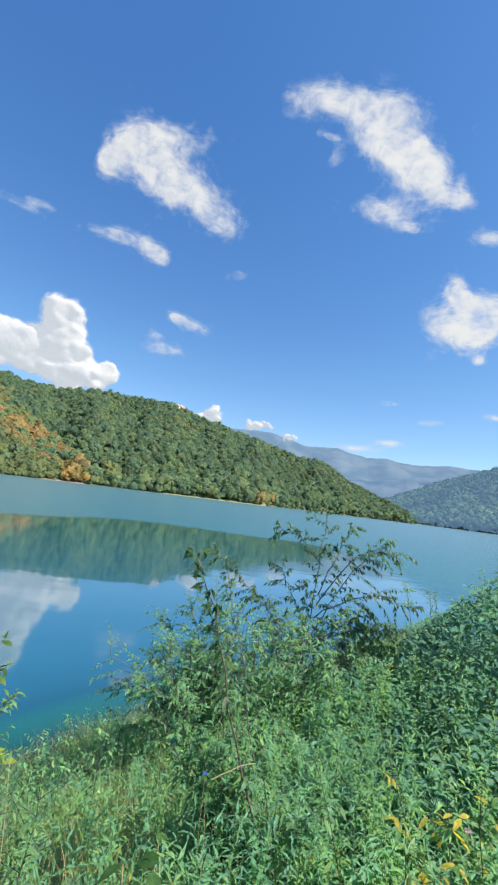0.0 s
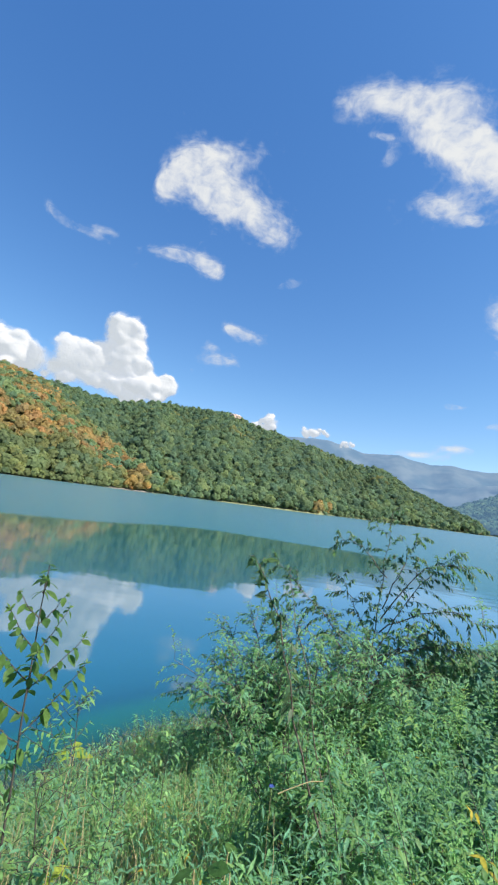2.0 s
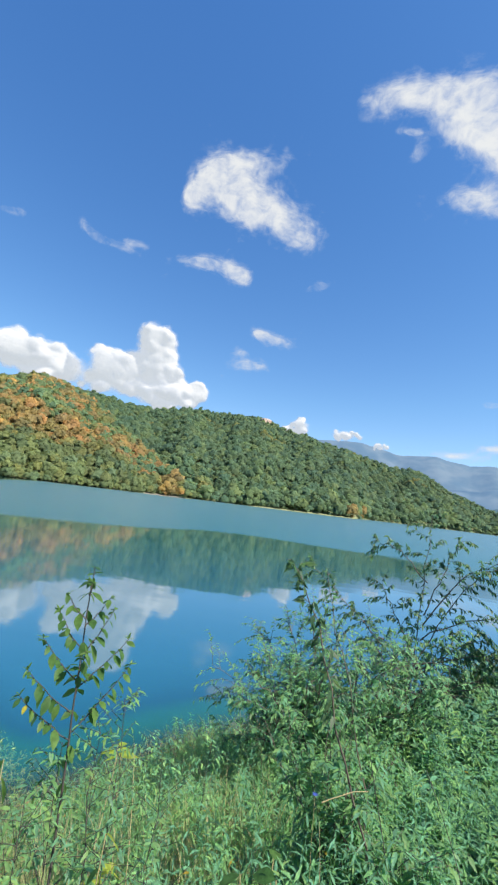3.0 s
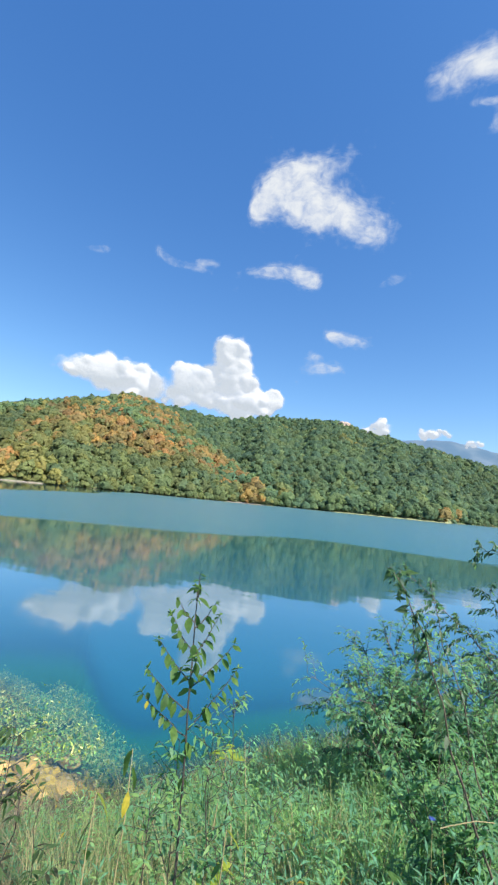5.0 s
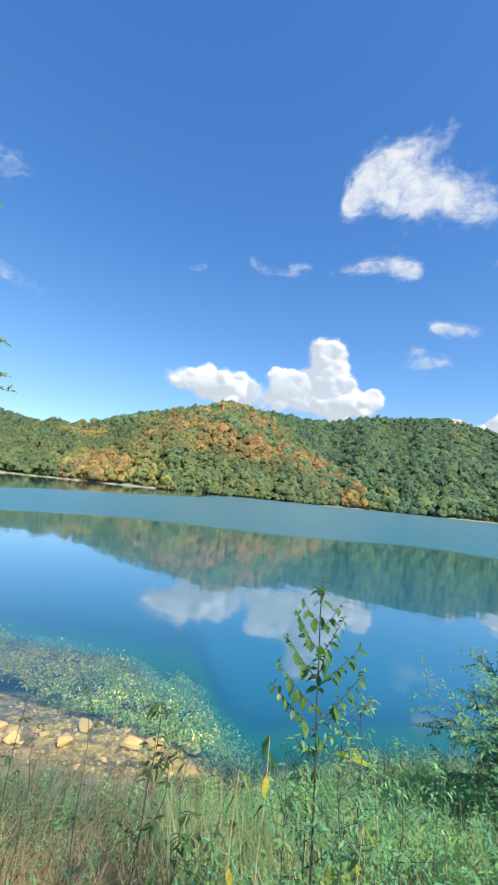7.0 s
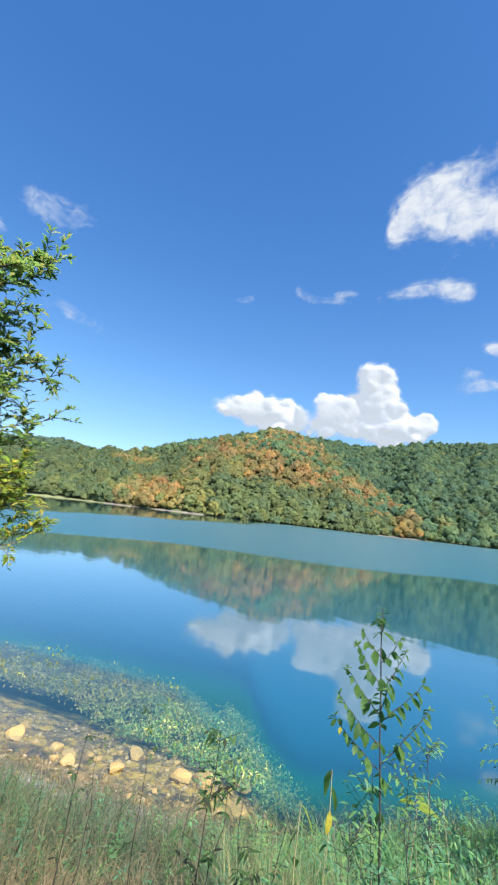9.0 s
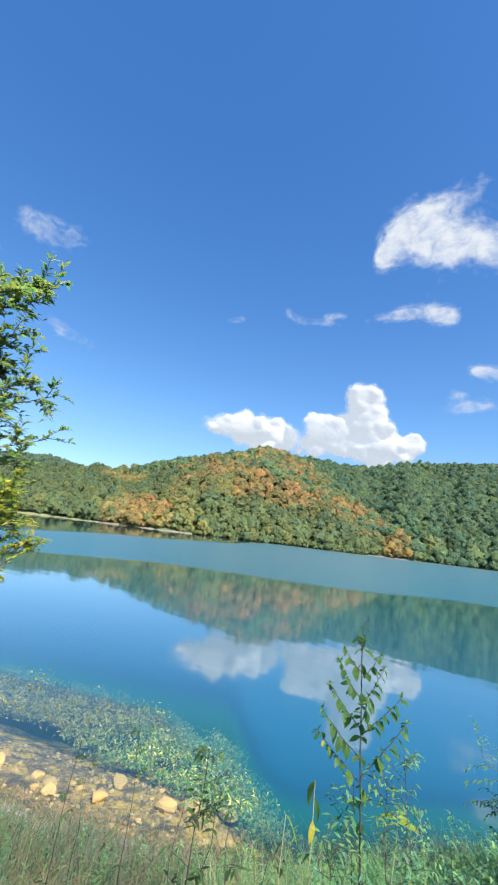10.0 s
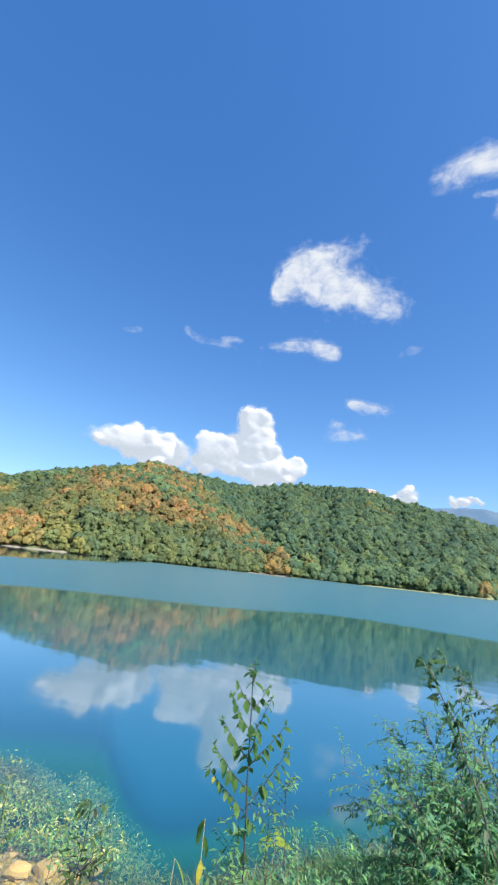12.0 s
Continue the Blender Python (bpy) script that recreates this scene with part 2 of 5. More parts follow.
def cloud_build(node):
    """Thin white cloud, frayed at its rim; far sky that shines with the light it scatters."""
    pos = node("NewGeometry").outputs["Position"]
    dens = node("Attribute", attribute_name="thickness").outputs["Fac"]
    warp = node("TexNoise", {"Vector": pos, "Scale": 0.004, "Detail": 3}).outputs["Color"]
    moved = node("VectorMath", {0: pos, 1: node("VectorMath", {0: warp, "Scale": 160.0}, operation="SCALE").outputs[0]}, operation="ADD").outputs[0]
    n1 = noise_of(node, 0.013, 7, 0.55, moved)
    n2 = noise_of(node, 0.006, 4, 0.5, moved)
    fibre = noise_of(node, 0.03, 5, 0.6, moved, stretch=(0.35, 0.35, 1.3))
    body = maths(node, "ADD", dens, maths(node, "MULTIPLY_ADD", n1, 1.3, -0.66))
    body = maths(node, "ADD", body, maths(node, "MULTIPLY_ADD", n2, 1.2, -0.6))
    body = maths(node, "ADD", body, maths(node, "MULTIPLY_ADD", fibre, 0.7, -0.35))
    alpha = ramp(node, body, -0.15, 1.2)
    shade = ramp(node, maths(node, "ADD", dens, maths(node, "MULTIPLY_ADD", n2, 1.4, -0.7)), -0.1, 0.9)
    col = mixed(node, shade, (0.40, 0.47, 0.60), (0.60, 0.63, 0.66))
    glow = node("Emission", {"Color": col, "Strength": 0.62})
    clear = node("BsdfTransparent")
    return node("MixShader", {0: alpha, 1: clear.outputs[0], 2: glow.outputs[0]}).outputs[0]


def cumulus_build(node):
    """Heaped cloud: sunlit billows, a pale blue glow added to fill their shade, soft at the rim."""
    dens = node("Attribute", attribute_name="thickness").outputs["Fac"]
    n = noise_of(node, 0.016, 7, 0.6)
    bump = node("Bump", {"Strength": 0.55, "Distance": 16.0, "Height": n})
    d = node("BsdfDiffuse", {"Color": (0.17, 0.167, 0.16, 1), "Normal": bump.outputs[0]})
    g = node("Emission", {"Color": (0.76, 0.84, 0.97, 1), "Strength": 0.32})
    both = node("AddShader", {0: d.outputs[0], 1: g.outputs[0]})
    alpha = ramp(node, maths(node, "ADD", dens, maths(node, "MULTIPLY_ADD", n, 1.2, -0.6)), -0.05, 0.95)
    return node("MixShader", {0: alpha, 1: node("BsdfTransparent").outputs[0], 2: both.outputs[0]}).outputs[0]


def mountain_build(node):
    """Far bare ridges, a backdrop; the haze of kilometres of air is painted in as blue glow."""
    pos = node("NewGeometry").outputs["Position"]
    n = noise_of(node, 0.004, 6, 0.6)
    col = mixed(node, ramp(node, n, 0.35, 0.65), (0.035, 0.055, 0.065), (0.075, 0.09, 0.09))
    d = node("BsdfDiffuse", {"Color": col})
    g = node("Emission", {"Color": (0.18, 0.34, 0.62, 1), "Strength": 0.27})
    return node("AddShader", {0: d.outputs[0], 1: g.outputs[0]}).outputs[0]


def far_wood_build(node):
    """Woods of the farthest hills, a backdrop; a kilometre of bluish air is painted in as glow."""
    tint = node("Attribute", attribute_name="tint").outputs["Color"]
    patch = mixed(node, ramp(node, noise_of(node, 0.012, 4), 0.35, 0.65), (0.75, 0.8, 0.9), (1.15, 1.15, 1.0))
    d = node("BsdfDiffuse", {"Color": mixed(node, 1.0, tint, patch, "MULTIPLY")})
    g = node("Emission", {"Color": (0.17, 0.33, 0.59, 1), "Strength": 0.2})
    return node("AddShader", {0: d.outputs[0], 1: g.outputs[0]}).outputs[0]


def rock_build(node):
    pos = node("NewGeometry").outputs["Position"]
    r = node("ObjectInfo").outputs["Random"]
    col = mixed(node, r, (0.40, 0.26, 0.08), (0.41, 0.29, 0.13))
    col = mixed(node, ramp(node, noise_of(node, 9.0, 5), 0.4, 0.75), col, (0.36, 0.26, 0.12))
    col = mixed(node, ramp(node, noise_of(node, 45.0, 3), 0.45, 0.85), col, (0.45, 0.34, 0.19))
    bump = node("Bump", {"Strength": 0.6, "Distance": 0.02, "Height": noise_of(node, 22.0, 6)})
    return node("BsdfPrincipled", {"Base Color": col, "Roughness": 0.85, "Normal": bump.outputs[0]}).outputs[0]


def bark_build(node):
    n = noise_of(node, 60.0, 5, stretch=(1, 1, 0.25))
    col = mixed(node, n, (0.05, 0.04, 0.032), (0.16, 0.13, 0.105))
    bump = node("Bump", {"Strength": 0.5, "Distance": 0.004, "Height": n})
    return node("BsdfPrincipled", {"Base Color": col, "Roughness": 0.8, "Normal": bump.outputs[0]}).outputs[0]


GROUND, WATER = material("bank_and_hills", ground_build), material("lake_water", water_build)
CLOUD, CUMULUS = material("thin_cloud", cloud_build), material("heaped_cloud", cumulus_build)
MOUNTAIN, ROCK, BARK = material("far_ridges", mountain_build), material("limestone", rock_build), material("bark", bark_build)
FAR_WOOD = material("far_woods", far_wood_build)
WOOD_LEAF = foliage("woodland_leaf", 0.8, 0.5, 0.6, 0.05, (1.1, 1.1, 0.9))
HERB_LEAF = foliage("herb_leaf", 0.48, 0.62, 60.0, 1.2)
WEED_LEAF = foliage("water_weed", 0.6, 0.3, 40.0, 1.0)

# ---- the lie of the land ----
SHORE = np.array([(-200, -170), (-60, -40), (-25, -8), (-13, -0.8), (-7.6, 2.3), (-5.1, 3.8), (-3.3, 5.1), (-2.4, 6.4), (-1.4, 7.5),
                  (1.5, 9.5), (6, 11.5), (15, 13.5), (40, 16), (120, 10), (400, -60), (1500, -200)], float)


def inland(x, y):
    """Metres from the near waterline, positive on the bank."""
    x, y = np.asarray(x, float), np.asarray(y, float)
    best, side = np.full(x.shape, 1e9), np.ones(x.shape)
    for (ax, ay), (bx, by) in zip(SHORE[:-1], SHORE[1:]):
        dx, dy = bx - ax, by - ay
        t = np.clip(((x - ax) * dx + (y - ay) * dy) / (dx * dx + dy * dy), 0, 1)
        d = np.hypot(x - ax - t * dx, y - ay - t * dy)
        s = np.where(dx * (y - ay) - dy * (x - ax) > 0, -1.0, 1.0)
        side = np.where(d < best, s, side)
        best = np.minimum(best, d)
    return best * side


# each hill: bearing, waterline distance, ridge distance, height of its skyline in degrees
ORANGE_HILL = np.array([(110, 520, 760, 2), (95, 480, 720, 4.0), (80, 450, 700, 4.2), (73, 435, 680, 5.2), (67, 420, 660, 6.2), (60, 385, 620, 7.1), (55, 372, 600, 8.9),
                        (50, 362, 590, 10.5), (42, 362, 590, 12.3), (37, 366, 580, 11.6), (33, 370, 540, 8.8), (29, 372, 500, 5.9),
                        (25, 374, 450, 3.6), (22.4, 378, 410, 2.2), (20.5, 385, 400, -1.0)])
GREEN_HILL = np.array([(60, 600, 900, 5), (45, 520, 860, 10.6), (36, 470, 840, 11.5), (28, 430, 830, 11.0), (21, 425, 830, 12.2), (15.8, 425, 820, 12.1),
                       (11.5, 420, 800, 11.7), (8, 425, 790, 10.7), (3, 440, 780, 9.2), (-2, 455, 780, 8.1), (-3.5, 560, 790, 7.5), (-9.6, 640, 840, 6.4),
                       (-13.6, 680, 850, 4.3), (-18.3, 720, 840, 2.3), (-21.6, 740, 800, 0.9), (-23, 760, 800, -1.0)])
RIGHT_HILL = np.array([(-10, 1150, 1500, -0.6), (-16, 1080, 1500, 1.6), (-19, 1000, 1500, 2.7), (-22, 950, 1500, 4.0), (-26, 900, 1500, 5.8), (-31, 880, 1500, 7.6),
                       (-45, 850, 1450, 9.5), (-70, 800, 1400, 9.0), (-95, 800, 1300, 4.0), (-110, 900, 1300, -0.6)])
BACK_HILL = np.array([(120, 900, 1300, 3), (90, 900, 1300, 6.0), (76, 900, 1300, 6.3), (71, 900, 1300, 6.9), (66, 900, 1300, 6.0), (58, 900, 1300, 3), (50, 900, 1300, -0.6)])
HILLS = ((ORANGE_HILL, 10.0, 55.0), (GREEN_HILL, 10.0, 85.0), (RIGHT_HILL, 14.0, 35.0), (BACK_HILL, 12.0, 20.0))


def hill_shape(table, bear):
    """Waterline, ridge distance and skyline height of a hill at the bearings."""
    t = table[::-1]
    return tuple(np.interp(bear, t[:, 0], t[:, k]) for k in (1, 2, 3))


def hill_height(table, trees, folds, bear, r, x, y):
    a, b, e = hill_shape(table, bear)
    a = a + 7 * bumps(x * 0 + bear * 6.0, x * 0, 20, 5)
    top = np.maximum(EYE_Z + b * np.tan(np.radians(e)) - trees, -6)
    u = (r - a) / (b - a)
    rise = 1.0 * ease(r, a - 4, a + 4) - 6 * ease(a - r, 0, 60)
    main = np.where(u < 1, np.clip(u - 0.02, 0, 1) ** 0.92 * top, top * (1 - 0.6 * np.clip(u - 1, 0, 1.5)))
    ravines = folds * 0.5 * bumps(bear * 9.0, r * 0.12, 40, 11, 3) * np.clip(u, 0, 1) * np.clip(1.05 - u, 0, 1) * 2.2
    edge = (bear > t_min(table)) & (bear < t_max(table))
    return np.where(edge & (r > a - 60), rise + main + ravines * (top > 10), -14.0)


def t_min(table):
    return table[:, 0].min()


def t_max(table):
    return table[:, 0].max()


def bank_height(x, y):
    s = inland(x, y)
    h = np.interp(s, [-60, -12, -6, -3.2, -1.2, 0, 0.9, 2, 3.5, 5, 6.5, 9, 20, 60, 400],
                  [-14, -8, -3.6, -1.15, -0.28, 0, 0.2, 0.8, 1.5, 2.0, 2.38, 2.6, 4.0, 10, 40])
    h = np.where(h < 0, h * (0.85 + 4.5 * ease(x + 0.7 * np.maximum(-s - 1.0, 0), -5.0, -4.0)), h)
    h = h + 0.55 * np.exp(-((x - 3.6) ** 2 + (y - 5.0) ** 2) / 4.5)
    return h + bumps(x, y, 1.6, 3) * 0.07 * ease(np.abs(s), 0.0, 1.5)


def weed_belt(x):
    """The inner and outer edge of the water weeds, in metres from the waterline."""
    return (np.interp(x, [-10.3, -8, -5.9, -5.1, -4.2], [2.15, 1.8, 1.1, 0.7, 0.6]),
            np.interp(x, [-12, -8, -6.9, -5.9, -5.0, -4.0], [4.4, 4.3, 3.6, 2.9, 2.1, 1.0]))


def land(x, y):
    x, y = np.asarray(x, float), np.asarray(y, float)
    r, bear = np.hypot(x, y), np.degrees(np.arctan2(-x, y))
    h = bank_height(x, y)
    for table, trees, folds in HILLS:
        h = np.where(r > 250, np.maximum(h, hill_height(table, trees, folds, bear, r, x, y)), h)
    return h


def polar_sheet(radii, angles):
    """A sheet of rings round the origin, closed all round: x, y, and four-cornered faces."""
    rr, aa = np.meshgrid(radii, angles, indexing="ij")
    x, y = -np.sin(np.radians(aa)) * rr, np.cos(np.radians(aa)) * rr
    n, m = rr.shape
    i, j = np.meshgrid(np.arange(n - 1), np.arange(m), indexing="ij")
    k = (j + 1) % m
    f = np.stack([i * m + j, (i + 1) * m + j, (i + 1) * m + k, i * m + k], -1).reshape(-1, 4)
    return x.ravel(), y.ravel(), f


def strips(bear, spans):
    """Between 0 and 1: whether the far shore is open at the bearings."""
    return np.maximum.reduce([ease(bear, a, a + 0.6) * (1 - ease(bear, b, b + 0.6)) for a, b in spans])


GRAVEL = ((50.3, 58.0), (59.5, 64.0), (21.5, 27.0))
REEDS = ((59.5, 75.0), (-2.6, 12.0))


def beaches(bear):
    """Where the far shore has an open strip of gravel or reeds."""
    return strips(bear, GRAVEL + REEDS)


ANGLES = np.concatenate([np.arange(-60, 115, 0.7), np.arange(115, 300, 2.5)])
gx, gy, gf = polar_sheet(np.concatenate([np.geomspace(0.05, 20, 90), np.geomspace(21, 340, 46), np.linspace(346, 900, 112), np.geomspace(915, 4800, 50)]), ANGLES)
gr, gb = np.hypot(gx, gy), np.degrees(np.arctan2(-gx, gy))
ground = new("ground", mesh_from("ground", np.c_[gx, gy, land(gx, gy)], gf, GROUND, smooth=True,
                                 floats={"strand": np.where(gr < 100, 1.0, strips(gb, GRAVEL)), "reeds": np.where(gr < 100, 0.0, strips(gb, REEDS))}))
tagged(ground, "earthy grassy lake bank with stony edge and wooded hills", "ground", kind="structure")

wx, wy, wf = polar_sheet(np.concatenate([np.geomspace(1.5, 30, 70), np.geomspace(31, 70, 40), np.geomspace(72, 1600, 56)]), np.arange(-180, 180, 1.5))
wr, wb = np.hypot(wx, wy), np.degrees(np.arctan2(-wx, wy))
calm = np.interp(wb, [-30, -20, -14, -8, -2, 4, 12, 19, 25, 32, 43, 55], [16, 28, 38, 44, 46, 47.5, 49, 48, 44, 42, 43.5, 46])      # where the wind begins and ends
lee = np.interp(wb, [36, 40, 45, 55, 69, 75], [900, 300, 165, 118, 88, 82])
wind = ease(wr, calm - 4, calm + 4.5 + 10 * ease(-wb, -2, 14)) * (1 - 0.8 * ease(wr, lee, lee * 1.25))
over_weeds = np.where(wr < 30, 0.16 + 8 * ease(-inland(wx, wy) - weed_belt(wx)[1], -1.2, 0.6), 99.0)      # clear depth over the weeds
lake = new("lake", mesh_from("lake", np.c_[wx, wy, wx * 0], wf, WATER, smooth=True,
                             floats={"depth": np.minimum(np.maximum(-land(wx, wy), 0), over_weeds), "wind": wind}))
tagged(lake, "calm turquoise mountain lake, ruffled by wind far out", "lake", kind="structure")

# ---- far mountains ----
RANGE = np.array([(40, 7.0), (20, 8.6), (6, 9.6), (-0.3, 10.1), (-2.8, 9.6), (-7, 8.6), (-11.7, 8.6), (-15.6, 7.7), (-18.5, 7.75), (-22, 7.3), (-26, 7.4), (-29, 7.3), (-40, 6.0), (-60, 5)])
FRONT_RANGE = np.array([(10, 5.0), (0, 6.0), (-8, 6.3), (-12, 4.6), (-17, 4.6), (-21, 5.6), (-26, 6.0), (-36, 5.0), (-60, 4)])
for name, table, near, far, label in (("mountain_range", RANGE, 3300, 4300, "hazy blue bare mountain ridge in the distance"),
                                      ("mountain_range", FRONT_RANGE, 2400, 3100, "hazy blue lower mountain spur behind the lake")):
    t = table[::-1]
    bb, uu = np.meshgrid(np.linspace(t[0, 0], t[-1, 0], 260), np.linspace(0, 1.3, 40), indexing="ij")
    rr = near + (far - near) * uu
    top = far * np.tan(np.radians(np.interp(bb, t[:, 0], t[:, 1]) + 0.22 * bumps(bb, bb * 0, 2.2, 9, 4))) + EYE_Z
    px, py = -np.sin(np.radians(bb)) * rr, np.cos(np.radians(bb)) * rr
    hz = top * (1 - np.abs(1 - uu)) ** 0.8 + bumps(px, py, 420, 21, 5) * 200 * np.clip(uu, 0, 1) * np.clip(1 - uu, 0, 1) * 2
    i, j = np.meshgrid(np.arange(259), np.arange(39), indexing="ij")
    ff = np.stack([i * 40 + j, i * 40 + j + 1, (i + 1) * 40 + j + 1, (i + 1) * 40 + j], -1).reshape(-1, 4)
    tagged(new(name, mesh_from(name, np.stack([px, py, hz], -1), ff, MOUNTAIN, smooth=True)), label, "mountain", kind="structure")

# ---- woods on the hills ----
GREENS = np.array([(0.125, 0.195, 0.10), (0.15, 0.215, 0.10), (0.10, 0.175, 0.105), (0.165, 0.215, 0.095), (0.115, 0.19, 0.115)])
AUTUMN = np.array([(0.42, 0.245, 0.105), (0.38, 0.25, 0.105), (0.33, 0.245, 0.10), (0.41, 0.28, 0.105)])
YELLOWS = np.array([(0.25, 0.235, 0.085), (0.20, 0.22, 0.085)])


RIDGE_B, RIDGE_R = np.arange(-60, 110, 1.0), np.linspace(260, 2000, 160)
bb_, rr_ = np.meshgrid(RIDGE_B, RIDGE_R, indexing="ij")
RIDGE_E = np.maximum.accumulate((land(-np.sin(np.radians(bb_)) * rr_, np.cos(np.radians(bb_)) * rr_) + 4 - EYE_Z) / rr_, axis=1)


def hidden_below(bear, rad):
    """The slope under which the ground nearer to the lake hides a place."""
    i = np.clip(np.round(bear + 60).astype(int), 0, len(RIDGE_B) - 1)
    j = np.clip(np.searchsorted(RIDGE_R, rad) - 1, 0, len(RIDGE_R) - 1)
    return RIDGE_E[i, j]


def forest(name, label, table, spacing, clumps, autumn, seed, reach=1.05, mood=(1, 1, 1), leaf=WOOD_LEAF):
    r = np.random.default_rng(seed)
    far = table[:, 2].max() * reach
    g = np.arange(-far, far, spacing)
    x, y = np.meshgrid(g, np.arange(-200, far, spacing))
    x, y = x.ravel() + r.uniform(-0.42, 0.42, x.size) * spacing, y.ravel() + r.uniform(-0.42, 0.42, x.size) * spacing
    rad, bear = np.hypot(x, y), np.degrees(np.arctan2(-x, y))
    a, b, e = hill_shape(table, bear)
    z = land(x, y)
    keep = (bear > max(t_min(table), -38)) & (bear < min(t_max(table), 89)) & (rad > a - 5 + 8 * beaches(bear)) & (rad < b * reach) & (z > 0.25)
    x, y, z, rad, bear, a, b = (q[keep] for q in (x, y, z, rad, bear, a, b))
    keep = (z + 16 - EYE_Z) / rad > hidden_below(bear, rad - 12)      # woods behind a ridge are left out
    x, y, z, rad, bear, a, b = (q[keep] for q in (x, y, z, rad, bear, a, b))
    bs = np.arange(max(t_min(table), -38) + 0.5, min(t_max(table), 89), 2.6 / 400 * 57.3 * spacing / 7)      # low growth along the water
    bs = bs + r.uniform(-0.15, 0.15, len(bs))
    ra = hill_shape(table, bs)[0] + 7 * bumps(bs * 6.0, bs * 0, 20, 5) + r.uniform(-6, 1, len(bs)) + 8 * beaches(bs)
    xs, ys = -np.sin(np.radians(bs)) * ra, np.cos(np.radians(bs)) * ra
    low = land(xs, ys) > -0.3
    edge_n = int(low.sum())
    x, y, z = np.r_[x, xs[low]], np.r_[y, ys[low]], np.r_[z, np.maximum(land(xs, ys)[low], 0) - 0.6]
    rad, bear, a, b = np.r_[rad, ra[low]], np.r_[bear, bs[low]], np.r_[a, ra[low]], np.r_[b, ra[low] + 300]
    n = len(x)
    size = r.uniform(0.6, 1.35, n) * (1 + 0.25 * bumps(x, y, 60, seed))
    tall, wide = spacing * 1.9 * size, spacing * 0.7 * size * r.uniform(0.75, 1.25, n)
    tall = np.minimum(tall, 19)
    tall[n - edge_n:] *= r.uniform(0.35, 0.75, edge_n)
    wide[n - edge_n:] *= 0.7
    share = np.clip((rad - a) / (b - a), 0, 1)
    want = autumn(bear, share, x, y)
    pick = np.clip(0.68 * (0.5 + 0.8 * bumps(x, y, 38, seed + 3, 3)) + 0.32 * r.random(n), 0, 1)
    col = GREENS[r.integers(0, len(GREENS), n)] * mood
    col = np.where((pick < want)[:, None], AUTUMN[r.integers(0, len(AUTUMN), n)], col)
    col = np.where(((pick >= want) & (pick < want * 1.8 + 0.06))[:, None], YELLOWS[r.integers(0, 2, n)], col)
    leafy = GREENS[r.integers(0, len(GREENS), n)] * mood
    col = col + (leafy - col) * r.uniform(0, 0.65, (n, 1))
    col = col * r.uniform(0.86, 1.16, (n, 1)) * (1 + 0.16 * bumps(x, y, 110, seed + 6, 3)[:, None] * np.array((1.2, 1.0, 0.6)))
    col = col * (1 + 0.18 * (1 - ease(share, 0.05, 0.3))[:, None] * np.array((1.15, 1.0, 0.5)))      # brighter broadleaf trees low down
    # crowns: round lobes heaped into a dome, each lobe a cluster of small leafy sprays
    lobes = 9
    each = clumps // lobes
    away = np.stack([-x / rad, -y / rad, 0 * x], -1)[:, None, None]
    d = r.normal(0, 1, (n, lobes, 1, 3)) + away * 0.45
    d[..., 2] = np.abs(d[..., 2]) * 0.9 - 0.15
    d[:, 0, :, :2] *= 0.2
    d[:, 0, :, 2] = 1.0
    d = unit(d)
    egg = np.stack([wide, wide, 0.42 * tall], -1)[:, None, None]
    hub = d * egg * r.uniform(0.5, 0.78, (n, lobes, 1, 1))
    g = r.normal(0, 1, (n, lobes, each, 3)) + d * 0.5 + away * 0.5
    g[..., 2] += 0.35
    g = unit(g)
    ball = (wide * 0.49)[:, None, None, None] * r.uniform(0.75, 1.25, (n, lobes, 1, 1))
    c = np.stack([x, y, z + tall * 0.52], -1)[:, None, None] + hub + g * ball * r.uniform(0.8, 1.06, (n, lobes, each, 1))
    nrm = unit(g + r.normal(0, 0.3, g.shape))
    s1 = unit(np.cross(nrm, r.normal(0, 1, g.shape)))
    s2 = np.cross(nrm, s1)
    s = ball * (2.6 / math.sqrt(each)) * r.uniform(0.55, 1.1, (n, lobes, each, 1))
    q = np.stack([c - s1 * s * r.uniform(0.7, 1.3, s.shape) - s2 * s * r.uniform(0.3, 0.9, s.shape), c + s1 * s * r.uniform(0.7, 1.3, s.shape) - s2 * s * r.uniform(0.3, 0.9, s.shape),
                  c + s1 * s * r.uniform(-0.6, 0.6, s.shape) + s2 * s * r.uniform(0.9, 1.5, s.shape)], 3)
    clumps = lobes * each
    tint = np.repeat(col, clumps * 3, 0) * np.repeat(r.uniform(0.9, 1.1, (n * clumps, 1)), 3, 0)
    soft = np.repeat(unit(g * 0.5 + d * 0.4 + nrm * 0.15 + away * 0.25 + np.array((0, 0, 0.3))).reshape(-1, 3), 3, 0)
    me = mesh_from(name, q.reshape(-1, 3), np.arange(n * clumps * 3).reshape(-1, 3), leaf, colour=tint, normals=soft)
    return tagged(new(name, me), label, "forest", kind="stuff")


